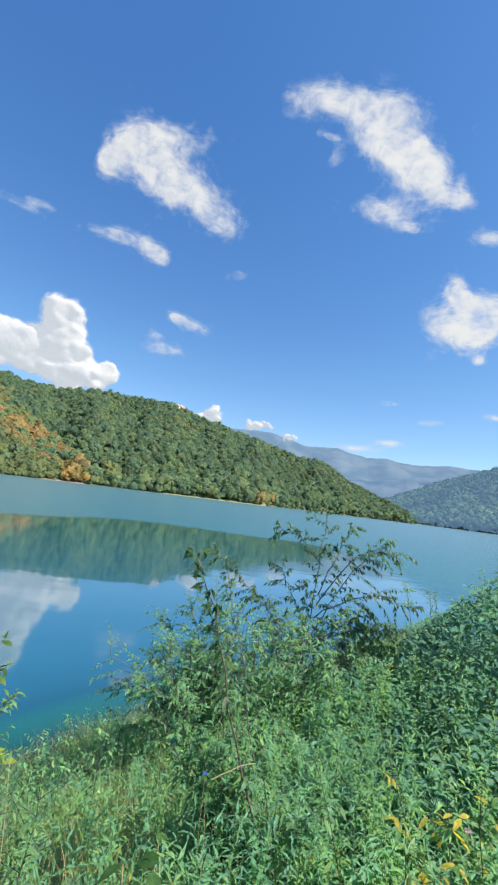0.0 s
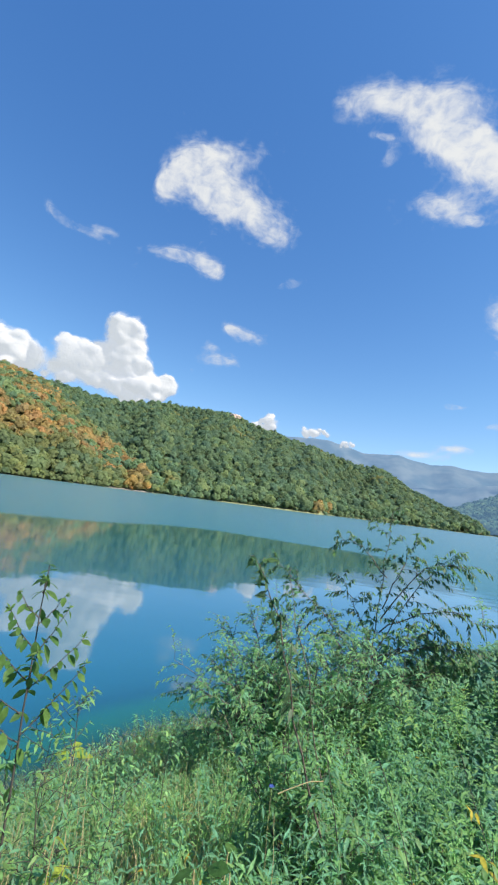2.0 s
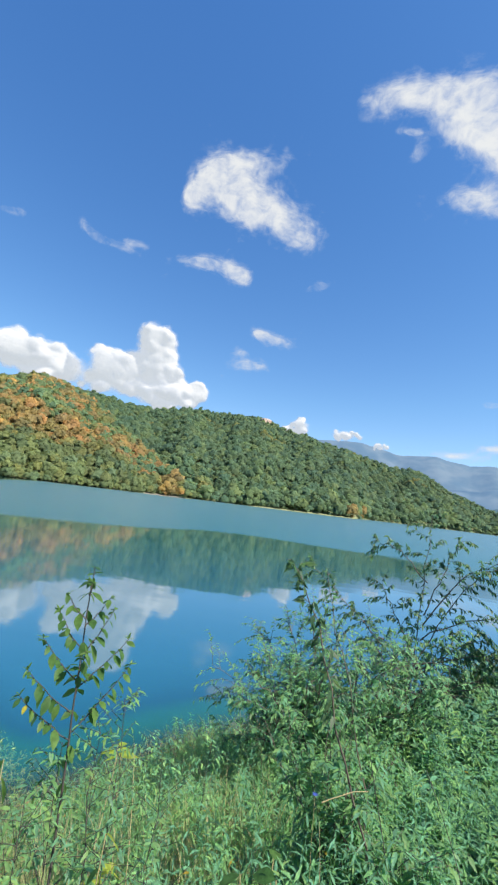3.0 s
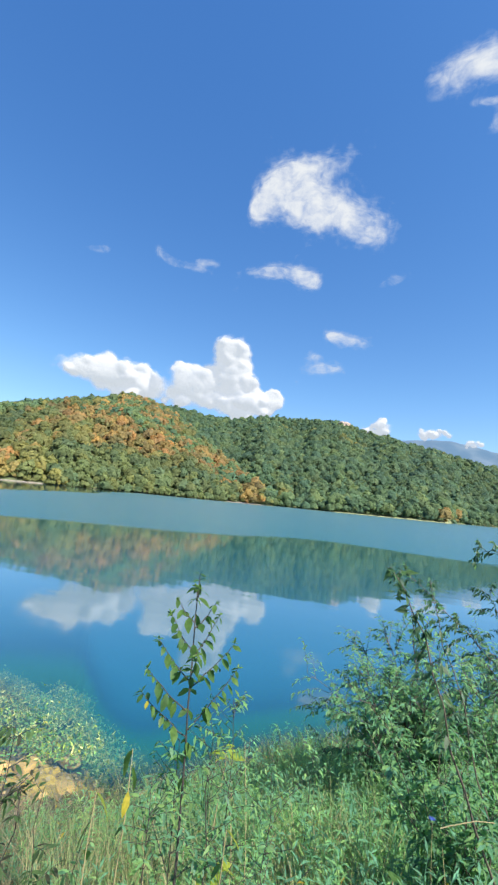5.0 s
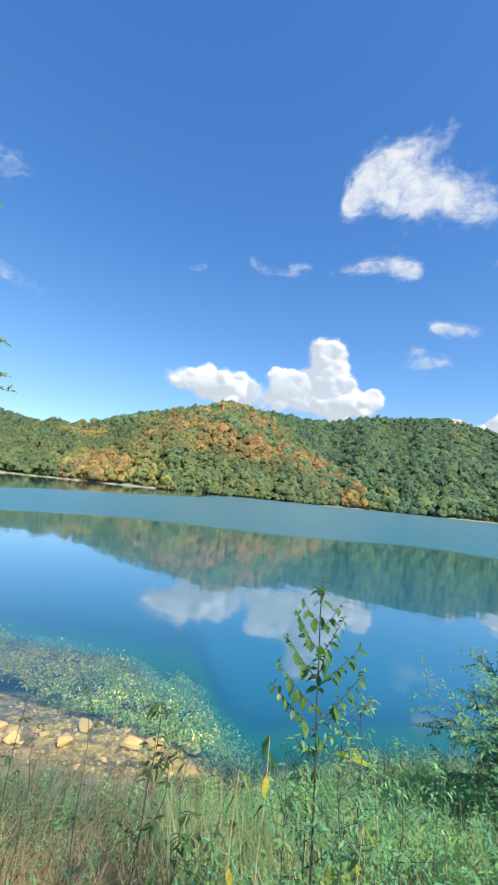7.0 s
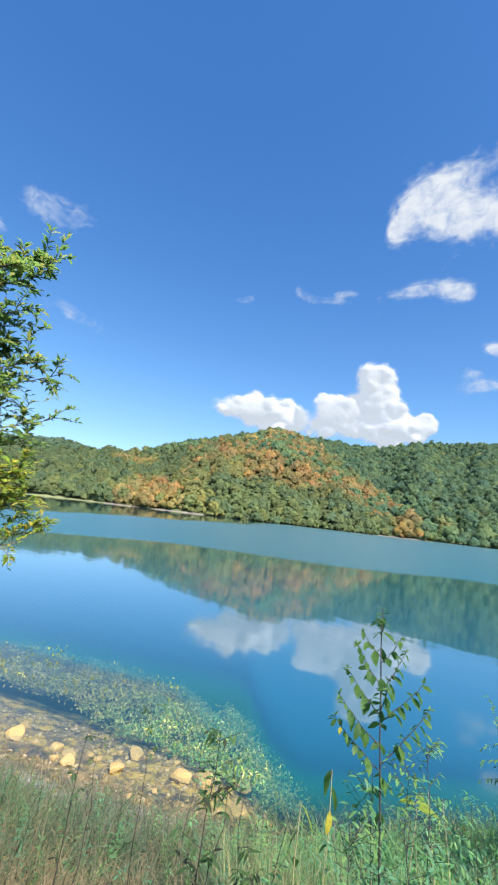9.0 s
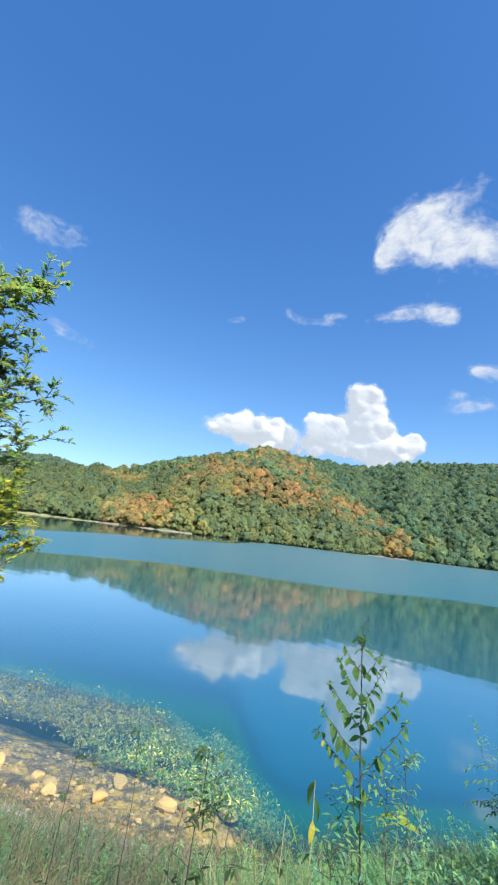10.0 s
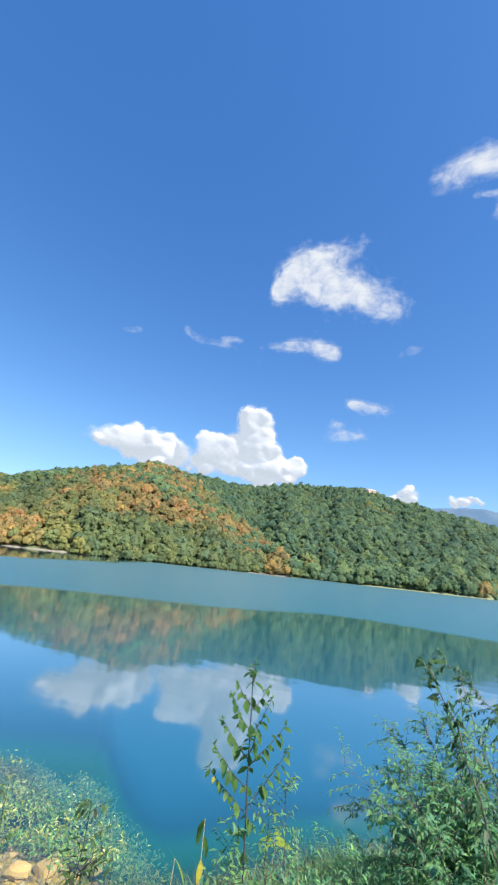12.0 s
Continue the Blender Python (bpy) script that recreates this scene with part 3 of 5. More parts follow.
def orange_places(bear, share, x, y):
    n = bumps(x, y, 70, 31)
    w = 0.9 * np.exp(-((bear - 42) / 8) ** 2) * ease(share, 0.1, 0.5) + 0.7 * np.exp(-((bear - 27.5) / 3.5) ** 2) * ease(share, 0.2, 0.6)
    w = w + 0.75 * np.exp(-((bear - 33) / 6) ** 2) * ease(share, 0.3, 0.7) + 0.7 * np.exp(-((bear - 60) / 5) ** 2)
    w = w + 0.5 * np.exp(-((bear - 53) / 3.5) ** 2) * (1 - ease(share, 0.3, 0.7)) + 0.8 * np.exp(-((bear - 23.5) / 1.2) ** 2)
    return np.clip(w * (0.9 + 1.1 * n), 0.05, 0.9) * (1 - ease(bear, 64, 70))


def few(bear, share, x, y):
    return np.clip(0.10 * bumps(x, y, 90, 41) - 0.04, 0, 0.2) + 0.4 * np.exp(-((bear + 1.5) / 0.9) ** 2) * (share < 0.06)


forest("hill_woods", "mixed green and orange autumn woods on the hill", ORANGE_HILL, 6.4, 117, orange_places, 51, mood=(0.98, 0.88, 0.82))
forest("hill_woods", "dense green broadleaf woods on the hill", GREEN_HILL, 6.4, 99, few, 52, mood=(0.86, 0.94, 1.04))
# mood darkened and blued to go under the haze glow of FAR_WOOD
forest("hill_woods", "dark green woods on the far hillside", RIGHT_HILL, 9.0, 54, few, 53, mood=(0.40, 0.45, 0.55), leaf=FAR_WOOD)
forest("hill_woods", "bluish green woods on a distant ridge", BACK_HILL, 11.0, 54, few, 54, mood=(0.85, 0.9, 1.1))

# ---- clouds ----
CLOUD_FAR = 3200.0


def thin_cloud(label, blobs, n=50, most=1.35):
    """A veil of cloud: blobs are bearing, height, half width, half height (degrees), tilt and weight."""
    b = np.array(blobs, float)
    pad = 1.7
    a0, a1 = (b[:, 0] - pad * b[:, 2]).min(), (b[:, 0] + pad * b[:, 2]).max()
    ext = np.maximum(b[:, 3], b[:, 2] * 0.6)
    e0, e1 = (b[:, 1] - pad * ext).min(), (b[:, 1] + pad * ext).max()
    aa, ee = np.meshgrid(np.linspace(a0, a1, n), np.linspace(e0, e1, n), indexing="ij")
    dens = np.zeros(aa.shape)
    for ca, ce, wa, we, tilt, weight in b:
        t = radians(tilt)
        da, de = -(aa - ca) * math.cos(radians(ce)), ee - ce
        u, v = da * math.cos(t) + de * math.sin(t), -da * math.sin(t) + de * math.cos(t)
        dens = np.maximum(dens, 0) + weight * np.exp(-((u / wa) ** 2 + (v / we) ** 2))
    rim = np.minimum(np.minimum(aa - a0, a1 - aa) / (a1 - a0), np.minimum(ee - e0, e1 - ee) / (e1 - e0))
    dens = np.minimum(dens, most) - 0.45 - 1.0 * (1 - ease(rim, 0, 0.08))
    rr = CLOUD_FAR - 120 * np.clip(dens, 0, 1)
    ar, er = np.radians(aa), np.radians(ee)
    p = np.stack([-np.sin(ar) * np.cos(er) * rr, np.cos(ar) * np.cos(er) * rr, np.sin(er) * rr + EYE_Z], -1)
    i, j = np.meshgrid(np.arange(n - 1), np.arange(n - 1), indexing="ij")
    f = np.stack([i * n + j, i * n + j + 1, (i + 1) * n + j + 1, (i + 1) * n + j], -1).reshape(-1, 4)
    ob = new("cloud", mesh_from("cloud", p, f, CLOUD, smooth=True, floats={"thickness": dens}))
    return tagged(ob, label, "cloud", "clouds in the sky", "structure")


thin_cloud("torn white fair-weather cloud high over the lake", [(27.2, 37.9, 1.7, 1.5, 31, 1.08), (23.3, 41.7, 3.4, 2.0, 35, 1.13), (16.1, 43.2, 3.9, 1.4, 10, 0.88), (20.4, 39.0, 3.8, 2.8, -1, 1.18), (13.2, 37.7, 5.6, 2.5, -13, 1.24), (9.3, 35.2, 2.3, 1.2, -8, 0.62), (25.5, 39.9, 2.3, 1.1, 49, 0.82), (17.8, 40.1, 2.9, 1.8, -1, 0.36)], 64)
thin_cloud("small white flat cloud with a wispy tail", [(20.3, 31.0, 3.2, 1.2, -10, 1.13), (18.0, 30.4, 1.6, 1.0, -14, 1.03), (26.8, 30.8, 2.5, 0.6, 5, 0.77), (24.0, 31.1, 1.7, 0.9, -1, 0.88)], 50, 1.05)
thin_cloud("thin slanting white cloud streak", [(11.3, 22.7, 3.0, 1.0, -13, 1.13), (13.9, 23.4, 1.3, 0.6, -18, 0.93)], 50, 0.9)
thin_cloud("small flat white cloud puff", [(14.7, 19.1, 2.9, 0.9, 4, 1.18), (16.2, 20.7, 1.3, 0.7, 3, 0.88)], 50, 1.05)
thin_cloud("thin wispy streak of high cloud", [(36.8, 30.4, 3.0, 0.55, -4, 1.05), (34, 31.2, 1.8, 0.5, 0, 0.85), (40, 30.9, 1.8, 0.5, -30, 0.9)], 50, 0.72)
thin_cloud("faint short wisp of cloud", [(49, 29.6, 1.8, 0.5, 14, 0.9)], 30, 0.6)
thin_cloud("faint short wisp of cloud", [(6.0, 30.2, 1.6, 0.7, 12, 0.95)], 30, 0.62)
thin_cloud("large torn white cloud high over the mountains", [(-1.7, 49.0, 3.9, 1.9, 5, 1.13), (-8.9, 48.5, 2.7, 1.4, -15, 1.03), (-16.3, 48.2, 3.2, 1.3, -24, 0.72), (-15.0, 45.3, 5.0, 2.6, -28, 1.24), (-20.2, 41.5, 4.8, 2.6, -35, 1.29), (-14.8, 38.5, 3.5, 1.6, -18, 1.13), (-19.1, 36.4, 1.8, 0.9, -20, 0.88), (-25.5, 38.6, 2.4, 0.9, -22, 0.98), (-6.8, 43.9, 1.1, 1.1, -24, 0.67), (-5.6, 45.9, 1.7, 0.4, -12, 0.72)], 64)
thin_cloud("small white cloud fragment", [(-29, 34.3, 2.6, 0.9, -18, 1.15)])
thin_cloud("white broken cloud above the mountains", [(-25.5, 29.3, 1.5, 2.2, 15, 1.08), (-28.2, 27.4, 2.7, 1.5, -18, 1.03), (-23.4, 25.8, 2.7, 2.5, -15, 1.13), (-28.9, 24.3, 2.4, 2.5, 5, 1.03), (-26.5, 23.4, 2.9, 2.0, -25, 1.08), (-28.6, 20.6, 0.8, 0.8, -3, 1.08), (-22.8, 21.5, 1.0, 0.8, -2, 0.62), (-31.5, 25.9, 2.0, 2.1, -8, 1.03)], 64)
thin_cloud("low flat white cloud over the ridge", [(-18.4, 10.0, 2.4, 0.6, -3, 1.2), (-14, 8.9, 4.5, 0.7, 0, 1.05)])
thin_cloud("low thin white streak of cloud", [(-23.2, 12.9, 1.9, 0.45, 0, 1.0)], 30, 0.8)
thin_cloud("small white cloud fragment", [(-30.6, 13.7, 1.6, 0.5, -12, 1.1)], 30)
thin_cloud("small faint cloud fragment", [(-17.8, 15.3, 1.4, 0.5, -5, 0.95)], 30, 0.65)
thin_cloud("wispy white cloud in the western sky", [(78, 33.2, 3.2, 2.0, -20, 0.8), (75.2, 33.7, 2.8, 1.3, 0, 0.72), (83.5, 29.6, 1.8, 0.9, -30, 0.9)], 50, 0.68)
thin_cloud("faint slanting wisp of cloud", [(72.5, 22.8, 3.2, 1.0, -14, 1.0)], 60, 0.66)


def heaped_cloud(label, heaps, seed, n=140):
    """A cumulus: the near side of many billows, in heaps of bearing, height, spread, spread up, count, billow size; soft: how far its rim frays."""
    r = np.random.default_rng(seed)
    balls = []
    for ca, ce, wa, we, count, size, solid in heaps:
        balls.append((ca, ce, wa * 0.8, we * 0.85, 0.0, solid))
        for k in range(count):
            q = unit(r.normal(0, 1, 3)) * r.uniform(0.55, 0.9)
            w = size * r.uniform(0.55, 1.05)
            balls.append((ca + q[0] * wa, ce + q[2] * we, w, w, abs(q[1]) * wa * 0.7, solid))
    b = np.array(balls)
    a0, a1, e0, e1 = (b[:, 0] - b[:, 2]).min() - 1.5, (b[:, 0] + b[:, 2]).max() + 1.5, (b[:, 1] - b[:, 3]).min() - 1.5, (b[:, 1] + b[:, 3]).max() + 1.5
    aa, ee = np.meshgrid(np.linspace(a0, a1, n), np.linspace(e0, e1, n), indexing="ij")
    wob = 0.28 * bumps(aa, ee, 0.9, seed, 3)
    wib = 0.28 * bumps(aa, ee, 0.9, seed + 9, 3)
    relief, dens = np.full(aa.shape, -0.6), np.zeros(aa.shape)
    for ca, ce, wa, we, out, solid in balls:
        d2 = ((aa + wob - ca) * math.cos(radians(ce)) / wa) ** 2 + ((ee + wib - ce) / we) ** 2
        h = np.sqrt(np.maximum(1 - d2, 0))
        relief = np.where(d2 < 1, np.maximum(relief, out + h * min(wa, we)), relief)
        dens = dens + solid ** 2 * np.exp(-1.7 * d2)
    rim = np.minimum(np.minimum(aa - a0, a1 - aa), np.minimum(ee - e0, e1 - ee))
    dens = np.clip((dens - 0.3) * 1.3, -0.6, 1.0) - 1.2 * (1 - ease(rim, 0, 0.7))
    for k in range(9):
        relief[1:-1, 1:-1] = (relief[1:-1, 1:-1] * 2 + relief[2:, 1:-1] + relief[:-2, 1:-1] + relief[1:-1, 2:] + relief[1:-1, :-2]) / 6
    rr = CLOUD_FAR + 150 - relief * 0.85 * math.tan(radians(1)) * CLOUD_FAR
    ar, er = np.radians(aa), np.radians(ee)
    p = np.stack([-np.sin(ar) * np.cos(er) * rr, np.cos(ar) * np.cos(er) * rr, np.sin(er) * rr + EYE_Z], -1)
    i, j = np.meshgrid(np.arange(n - 1), np.arange(n - 1), indexing="ij")
    f = np.stack([i * n + j, i * n + j + 1, (i + 1) * n + j + 1, (i + 1) * n + j], -1).reshape(-1, 4)
    me = mesh_from("cumulus_cloud", p, f, CUMULUS, smooth=True, floats={"thickness": dens})
    return tagged(new("cumulus_cloud", me), label, "cloud", "clouds in the sky", "structure")


heaped_cloud("tall heaped white cumulus tower behind the hill", [(28.7, 20.4, 3.4, 2.5, 0, 1.0, 1.2), (28.3, 17.6, 3.6, 2.6, 0, 1.0, 1.2), (34.5, 15.2, 5.2, 3.2, 0, 1.0, 0.75), (24.0, 13.8, 4.2, 2.2, 0, 1.0, 1.0), (28.6, 20.6, 3.0, 2.1, 12, 1.0, 1.0), (28.4, 18.2, 3.0, 2.0, 12, 1.0, 1.0), (27.6, 15.6, 3.8, 2.0, 20, 1.0, 1.0), (27.0, 13.2, 6.2, 2.2, 26, 1.1, 1.0), (22.6, 14.3, 2.2, 1.7, 14, 0.8, 1.0), (32.3, 15.8, 2.8, 2.4, 12, 0.9, 0.95), (35.6, 16.6, 2.3, 1.8, 10, 0.7, 0.9), (38.3, 14.0, 3.4, 2.4, 0, 1.0, 0.5), (34.0, 13.4, 4.8, 2.4, 14, 1.0, 0.85)], 5)
heaped_cloud("soft white bank of cloud behind the hill", [(46.0, 15.0, 8.4, 2.5, 0, 1.0, 0.9), (37.8, 13.6, 3.4, 2.2, 0, 1.0, 0.5), (40.5, 14.2, 3.8, 2.8, 0, 1.0, 1.0), (44.0, 15.0, 5.6, 2.5, 7, 1.3, 0.95), (48.2, 15.0, 4.4, 1.7, 4, 1.1, 0.9), (40.6, 14.4, 3.0, 2.0, 5, 1.1, 0.95), (42.5, 12.8, 5.0, 1.6, 4, 1.0, 0.9)], 8, 110)
heaped_cloud("small heaped white cloud behind the ridge", [(6.3, 11.4, 1.9, 1.4, 12, 0.6, 1.0), (8.8, 10.6, 1.9, 0.9, 8, 0.5, 0.9), (0.2, 10.8, 2.6, 0.9, 12, 0.5, 1.0), (-4.6, 9.4, 1.8, 0.6, 8, 0.35, 0.85)], 6, 120)

# ---- the pale crag on the ridge ----
def crag_mesh(seed):
    bm = bmesh.new()
    bmesh.ops.create_icosphere(bm, subdivisions=4, radius=1.0)
    v = np.array([q.co[:] for q in bm.verts])
    f = np.array([[q.index for q in t.verts] for t in bm.faces])
    bm.free()
    v = v * (1 + 0.35 * bumps(v[:, 0] * 3 + v[:, 1], v[:, 2] * 2 + v[:, 1], 1.0, seed, 4))[:, None]
    return mesh_from("crag", v * (11, 8, 9), f, CRAG)


def crag_build(node):
    n = noise_of(node, 0.35, 5)
    return node("BsdfPrincipled", {"Base Color": mixed(node, n, (0.34, 0.25, 0.20), (0.52, 0.42, 0.35)), "Roughness": 0.9,
                                   "Normal": node("Bump", {"Strength": 0.8, "Distance": 1.0, "Height": n}).outputs[0]}).outputs[0]


CRAG = material("crag_rock", crag_build)
crag = new("crag", crag_mesh(4))
spot = bearing(11.6) * 790
crag.location = (spot.x, spot.y, EYE_Z + 790 * math.tan(radians(11.4)))
tagged(crag, "bare pinkish rock crag on the wooded ridge", "rock", kind="structure")

# ---- the near bank: herbs, grass and scrub ----
HERB_GREENS = np.array([(0.195, 0.42, 0.19), (0.235, 0.47, 0.20), (0.175, 0.40, 0.245), (0.275, 0.48, 0.185), (0.185, 0.43, 0.27)])
SCRUB_GREENS = np.array([(0.18, 0.40, 0.235), (0.215, 0.44, 0.225), (0.16, 0.37, 0.245), (0.255, 0.46, 0.215)])
STRAW = np.array([(0.66, 0.58, 0.43), (0.56, 0.48, 0.35), (0.72, 0.66, 0.50), (0.50, 0.44, 0.31)])


def ring_points(n, r0, r1, b0, b1, r):
    """Places spread evenly over a piece of a ring."""
    rad = np.sqrt(r.uniform(r0 * r0, r1 * r1, n))
    a = np.radians(r.uniform(b0, b1, n))
    return -np.sin(a) * rad, np.cos(a) * rad


def herb_arrays(x, y, height, per, length, width, palette, r, lean=0.16, yellow=0.02, rise=0.35, bare=0.15):
    """Leafy stems: leaves (triangles) and stems (quads) of many herbs."""
    n = len(x)
    base = np.c_[x, y, land(x, y) - 0.02]
    bend = r.normal(0, lean, (n, 2)) * height[:, None]
    t = np.linspace(bare, 1.0, per)[None] + r.uniform(-0.03, 0.03, (n, per))
    p = base[:, None] + np.stack([bend[:, :1] * t ** 2, bend[:, 1:] * t ** 2, height[:, None] * t * (1 - 0.12 * t)], -1)
    ang = np.arange(per)[None] * 2.4 + r.uniform(0, 6.3, (n, 1)) + r.normal(0, 0.3, (n, per))
    way = np.stack([np.cos(ang), np.sin(ang), rise + r.normal(0, 0.25, (n, per)) + 0.5 * (t > 0.93)], -1)
    up = np.array((0, 0, 1.0)) + r.normal(0, 0.25, (n * per, 3))
    ln = (length * r.uniform(0.6, 1.15, (n, per)) * (1.1 - 0.5 * np.clip(t, 0, 1) ** 2)).ravel()
    v, f = simple_leaves(p.reshape(-1, 3), way.reshape(-1, 3), up, ln, ln * width / length * r.uniform(0.75, 1.2, n * per), 0.28)
    col = np.repeat(palette[r.integers(0, len(palette), n)] * r.uniform(0.75, 1.25, (n, 1)), per, 0)
    gold = r.random(n * per) < yellow
    col[gold] = np.array((0.50, 0.38, 0.06)) * r.uniform(0.7, 1.1, (gold.sum(), 1))
    leaves = (v, f, np.repeat(col, 5, 0))
    # three-sided stems
    k = 4
    ts = np.linspace(0, 1, k)[None, :, None]
    c = base[:, None] + np.concatenate([bend[:, None, :1] * ts ** 2, bend[:, None, 1:] * ts ** 2, height[:, None, None] * ts * (1 - 0.12 * ts)], -1)
    w = (0.0028 * (1 - 0.6 * ts[..., 0]) * (0.7 + height[:, None] * 0.5))[..., None, None]
    tri = np.array([(1, 0, 0), (-0.5, 0.87, 0), (-0.5, -0.87, 0)])
    sv = (c[:, :, None] + w * tri).reshape(-1, 3)
    q = np.array([(i * 3 + j, i * 3 + (j + 1) % 3, (i + 1) * 3 + (j + 1) % 3, (i + 1) * 3 + j) for i in range(k - 1) for j in range(3)])
    sf = (q[None] + 3 * k * np.arange(n)[:, None, None]).reshape(-1, 4)
    sc = np.repeat(palette[r.integers(0, len(palette), n)] * 0.8, 3 * k, 0)
    return leaves, (sv, sf, sc)


def blade_arrays(x, y, length, width, palette, r, bend=0.5, drop=0.3):
    """Grass blades: three bent strips tapering to a point, in triangles."""
    n = len(x)
    base = np.c_[x, y, land(x, y) - 0.01]
    a = r.uniform(0, 6.283, n)
    d = np.c_[np.cos(a), np.sin(a), 0 * a]
    side = np.c_[-np.sin(a), np.cos(a), 0 * a]
    b = np.abs(r.normal(bend, bend * 0.5, n))[:, None]
    rows = []
    for t, w in ((0, 0.8), (0.38, 1.0), (0.72, 0.65), (1.0, 0.0)):
        mid = base + d * length[:, None] * b * t ** 1.8 + np.array((0, 0, 1.0)) * (length[:, None] * (t - drop * b * t ** 2.4))
        rows += [mid - side * width[:, None] * w * 0.5, mid + side * width[:, None] * w * 0.5] if w else [mid]
    v = np.stack(rows, 1).reshape(-1, 3)
    f = np.array([(0, 1, 3), (0, 3, 2), (2, 3, 5), (2, 5, 4), (4, 5, 6)])
    col = palette[r.integers(0, len(palette), n)] * r.uniform(0.7, 1.3, (n, 1))
    return v, (f[None] + 7 * np.arange(n)[:, None, None]).reshape(-1, 3), np.repeat(col, 7, 0)


def soft_normals(v, f, soft, bias=(0.1, -0.35, 0.93)):
    """Faces all turned upwards, and leaf normals blended with the lie of the whole growth."""
    nrm = np.zeros_like(v)
    fn = unit(np.cross(v[f[:, 1]] - v[f[:, 0]], v[f[:, 2]] - v[f[:, 0]]))
    f = np.where(fn[:, 2:] < 0, f[:, ::-1], f)
    fn = fn * np.where(fn[:, 2:] < 0, -1, 1)
    for k in range(3):
        np.add.at(nrm, f[:, k], fn)
    return f, unit(nrm) * (1 - soft) + np.array(bias) * soft


def soft_mesh(name, v, f, mat, colour, soft):
    f, nrm = soft_normals(v, f, soft)
    return mesh_from(name, v, f, mat, colour=colour, normals=nrm)


def stuff(name, pieces, mat, label, category, soft=0.0):
    """Uncounted things in one mesh; soft: how far the leaves' shading follows the lie of the whole growth."""
    v, f, c = join_arrays(pieces)
    me = soft_mesh(name, v, f, mat, c, soft) if soft else mesh_from(name, v, f, mat, colour=c)
    return tagged(new(name, me), label, category, kind="stuff")


def herb_layer(name, label, x, y, height, per, length, width, palette, seed, **more):
    leaves, stems = herb_arrays(x, y, height, per, length, width, palette, np.random.default_rng(seed), **more)
    stuff(name, [leaves], HERB_LEAF, label, "herbs", 0.7)
    stuff(name + "_stems", [stems], HERB_LEAF, "thin green stems among the bank herbs", "stems")


# lush narrow-leaved herbs in front of the scrub
x, y = ring_points(5200, 1.05, 6.2, -62, 50, rng)
s = inland(x, y)
bb = np.degrees(np.arctan2(-x, y))
keep = (s > 0.8) & (np.hypot(x, y) > 1.15) & (rng.random(len(x)) < np.interp(bb, [4, 16, 30, 50], [1, 0.6, 0.4, 0.06]))
x, y = x[keep], y[keep]
hh = rng.uniform(0.5, 0.95, len(x)) * (1 + 0.2 * bumps(x, y, 0.8, 61)) * np.interp(np.hypot(x, y), [1, 1.5, 3, 6], [0.8, 1.0, 0.9, 0.85])
hh = hh * np.interp(np.degrees(np.arctan2(-x, y)), [22, 50], [1, 0.55])
herb_layer("bank_herbs", "lush green narrow-leaved herbs on the bank", x, y, hh, 25, 0.088, 0.017, HERB_GREENS, 62, yellow=0.006, bare=0.35)
x, y = ring_points(2600, 1.1, 3.2, 6, 48, rng)
keep = inland(x, y) > 1.0
x, y = x[keep], y[keep]
stuff("tall_grass", [blade_arrays(x, y, rng.uniform(0.4, 0.85, len(x)), rng.uniform(0.002, 0.0045, len(x)), np.array([(0.26, 0.34, 0.15), (0.40, 0.38, 0.20), (0.20, 0.30, 0.13), (0.50, 0.43, 0.26)]), rng, bend=0.4)],
      HERB_LEAF, "thin tall grass and straw among the bank herbs", "grass", 0.5)
# short undergrowth that closes the gaps, and broad blades among the herbs
x, y = ring_points(15000, 1.0, 5.4, -62, 34, rng)
keep = (inland(x, y) > 0.8) & (rng.random(len(x)) < np.interp(np.degrees(np.arctan2(-x, y)), [4, 22], [1, 0.3]))
x, y = x[keep], y[keep]
stuff("undergrowth", [blade_arrays(x, y, rng.uniform(0.25, 0.6, len(x)), rng.uniform(0.010, 0.022, len(x)), HERB_GREENS, rng, bend=0.8)], HERB_LEAF, "short broad-bladed green undergrowth on the bank", "undergrowth", 0.8)
# lower mixed herbs towards the stony shore
x, y = ring_points(2600, 1.05, 7.5, 26, 104, rng)
s = inland(x, y)
keep = (s > 1.5 + 0.5 * bumps(x, y, 1.0, 63)) & (rng.random(len(x)) < np.interp(np.degrees(np.arctan2(-x, y)), [26, 45, 104], [1, 0.35, 0.2]))
x, y = x[keep], y[keep]
herb_layer("low_herbs", "low mixed green herbs above the shore", x, y, rng.uniform(0.18, 0.5, len(x)), 18, 0.06, 0.018, HERB_GREENS, 64, yellow=0.01)
# grass
x, y = ring_points(46000, 0.9, 8.0, -60, 108, rng)
s = inland(x, y)
b = np.degrees(np.arctan2(-x, y))
dry = np.exp(-(((x + 2.1) / 0.55) ** 2 + ((y - 0.95) / 0.4) ** 2))
keep = (rng.random(len(x)) > 0.85 * dry) & (s > np.where(x < -4.0, 0.8, 0.05) + 0.45 * bumps(x, y, 0.8, 65)) & (rng.random(len(x)) < np.interp(b, [-60, 15, 30, 108], [0.8, 0.8, 1, 1])) & (bumps(x, y, 0.5, 66) > -0.45)
x, y = x[keep], y[keep]
left = ease(np.degrees(np.arctan2(-x, y)), 24, 34) > rng.random(len(x))
x, y = np.r_[x[~left], x[left]], np.r_[y[~left], y[left]]
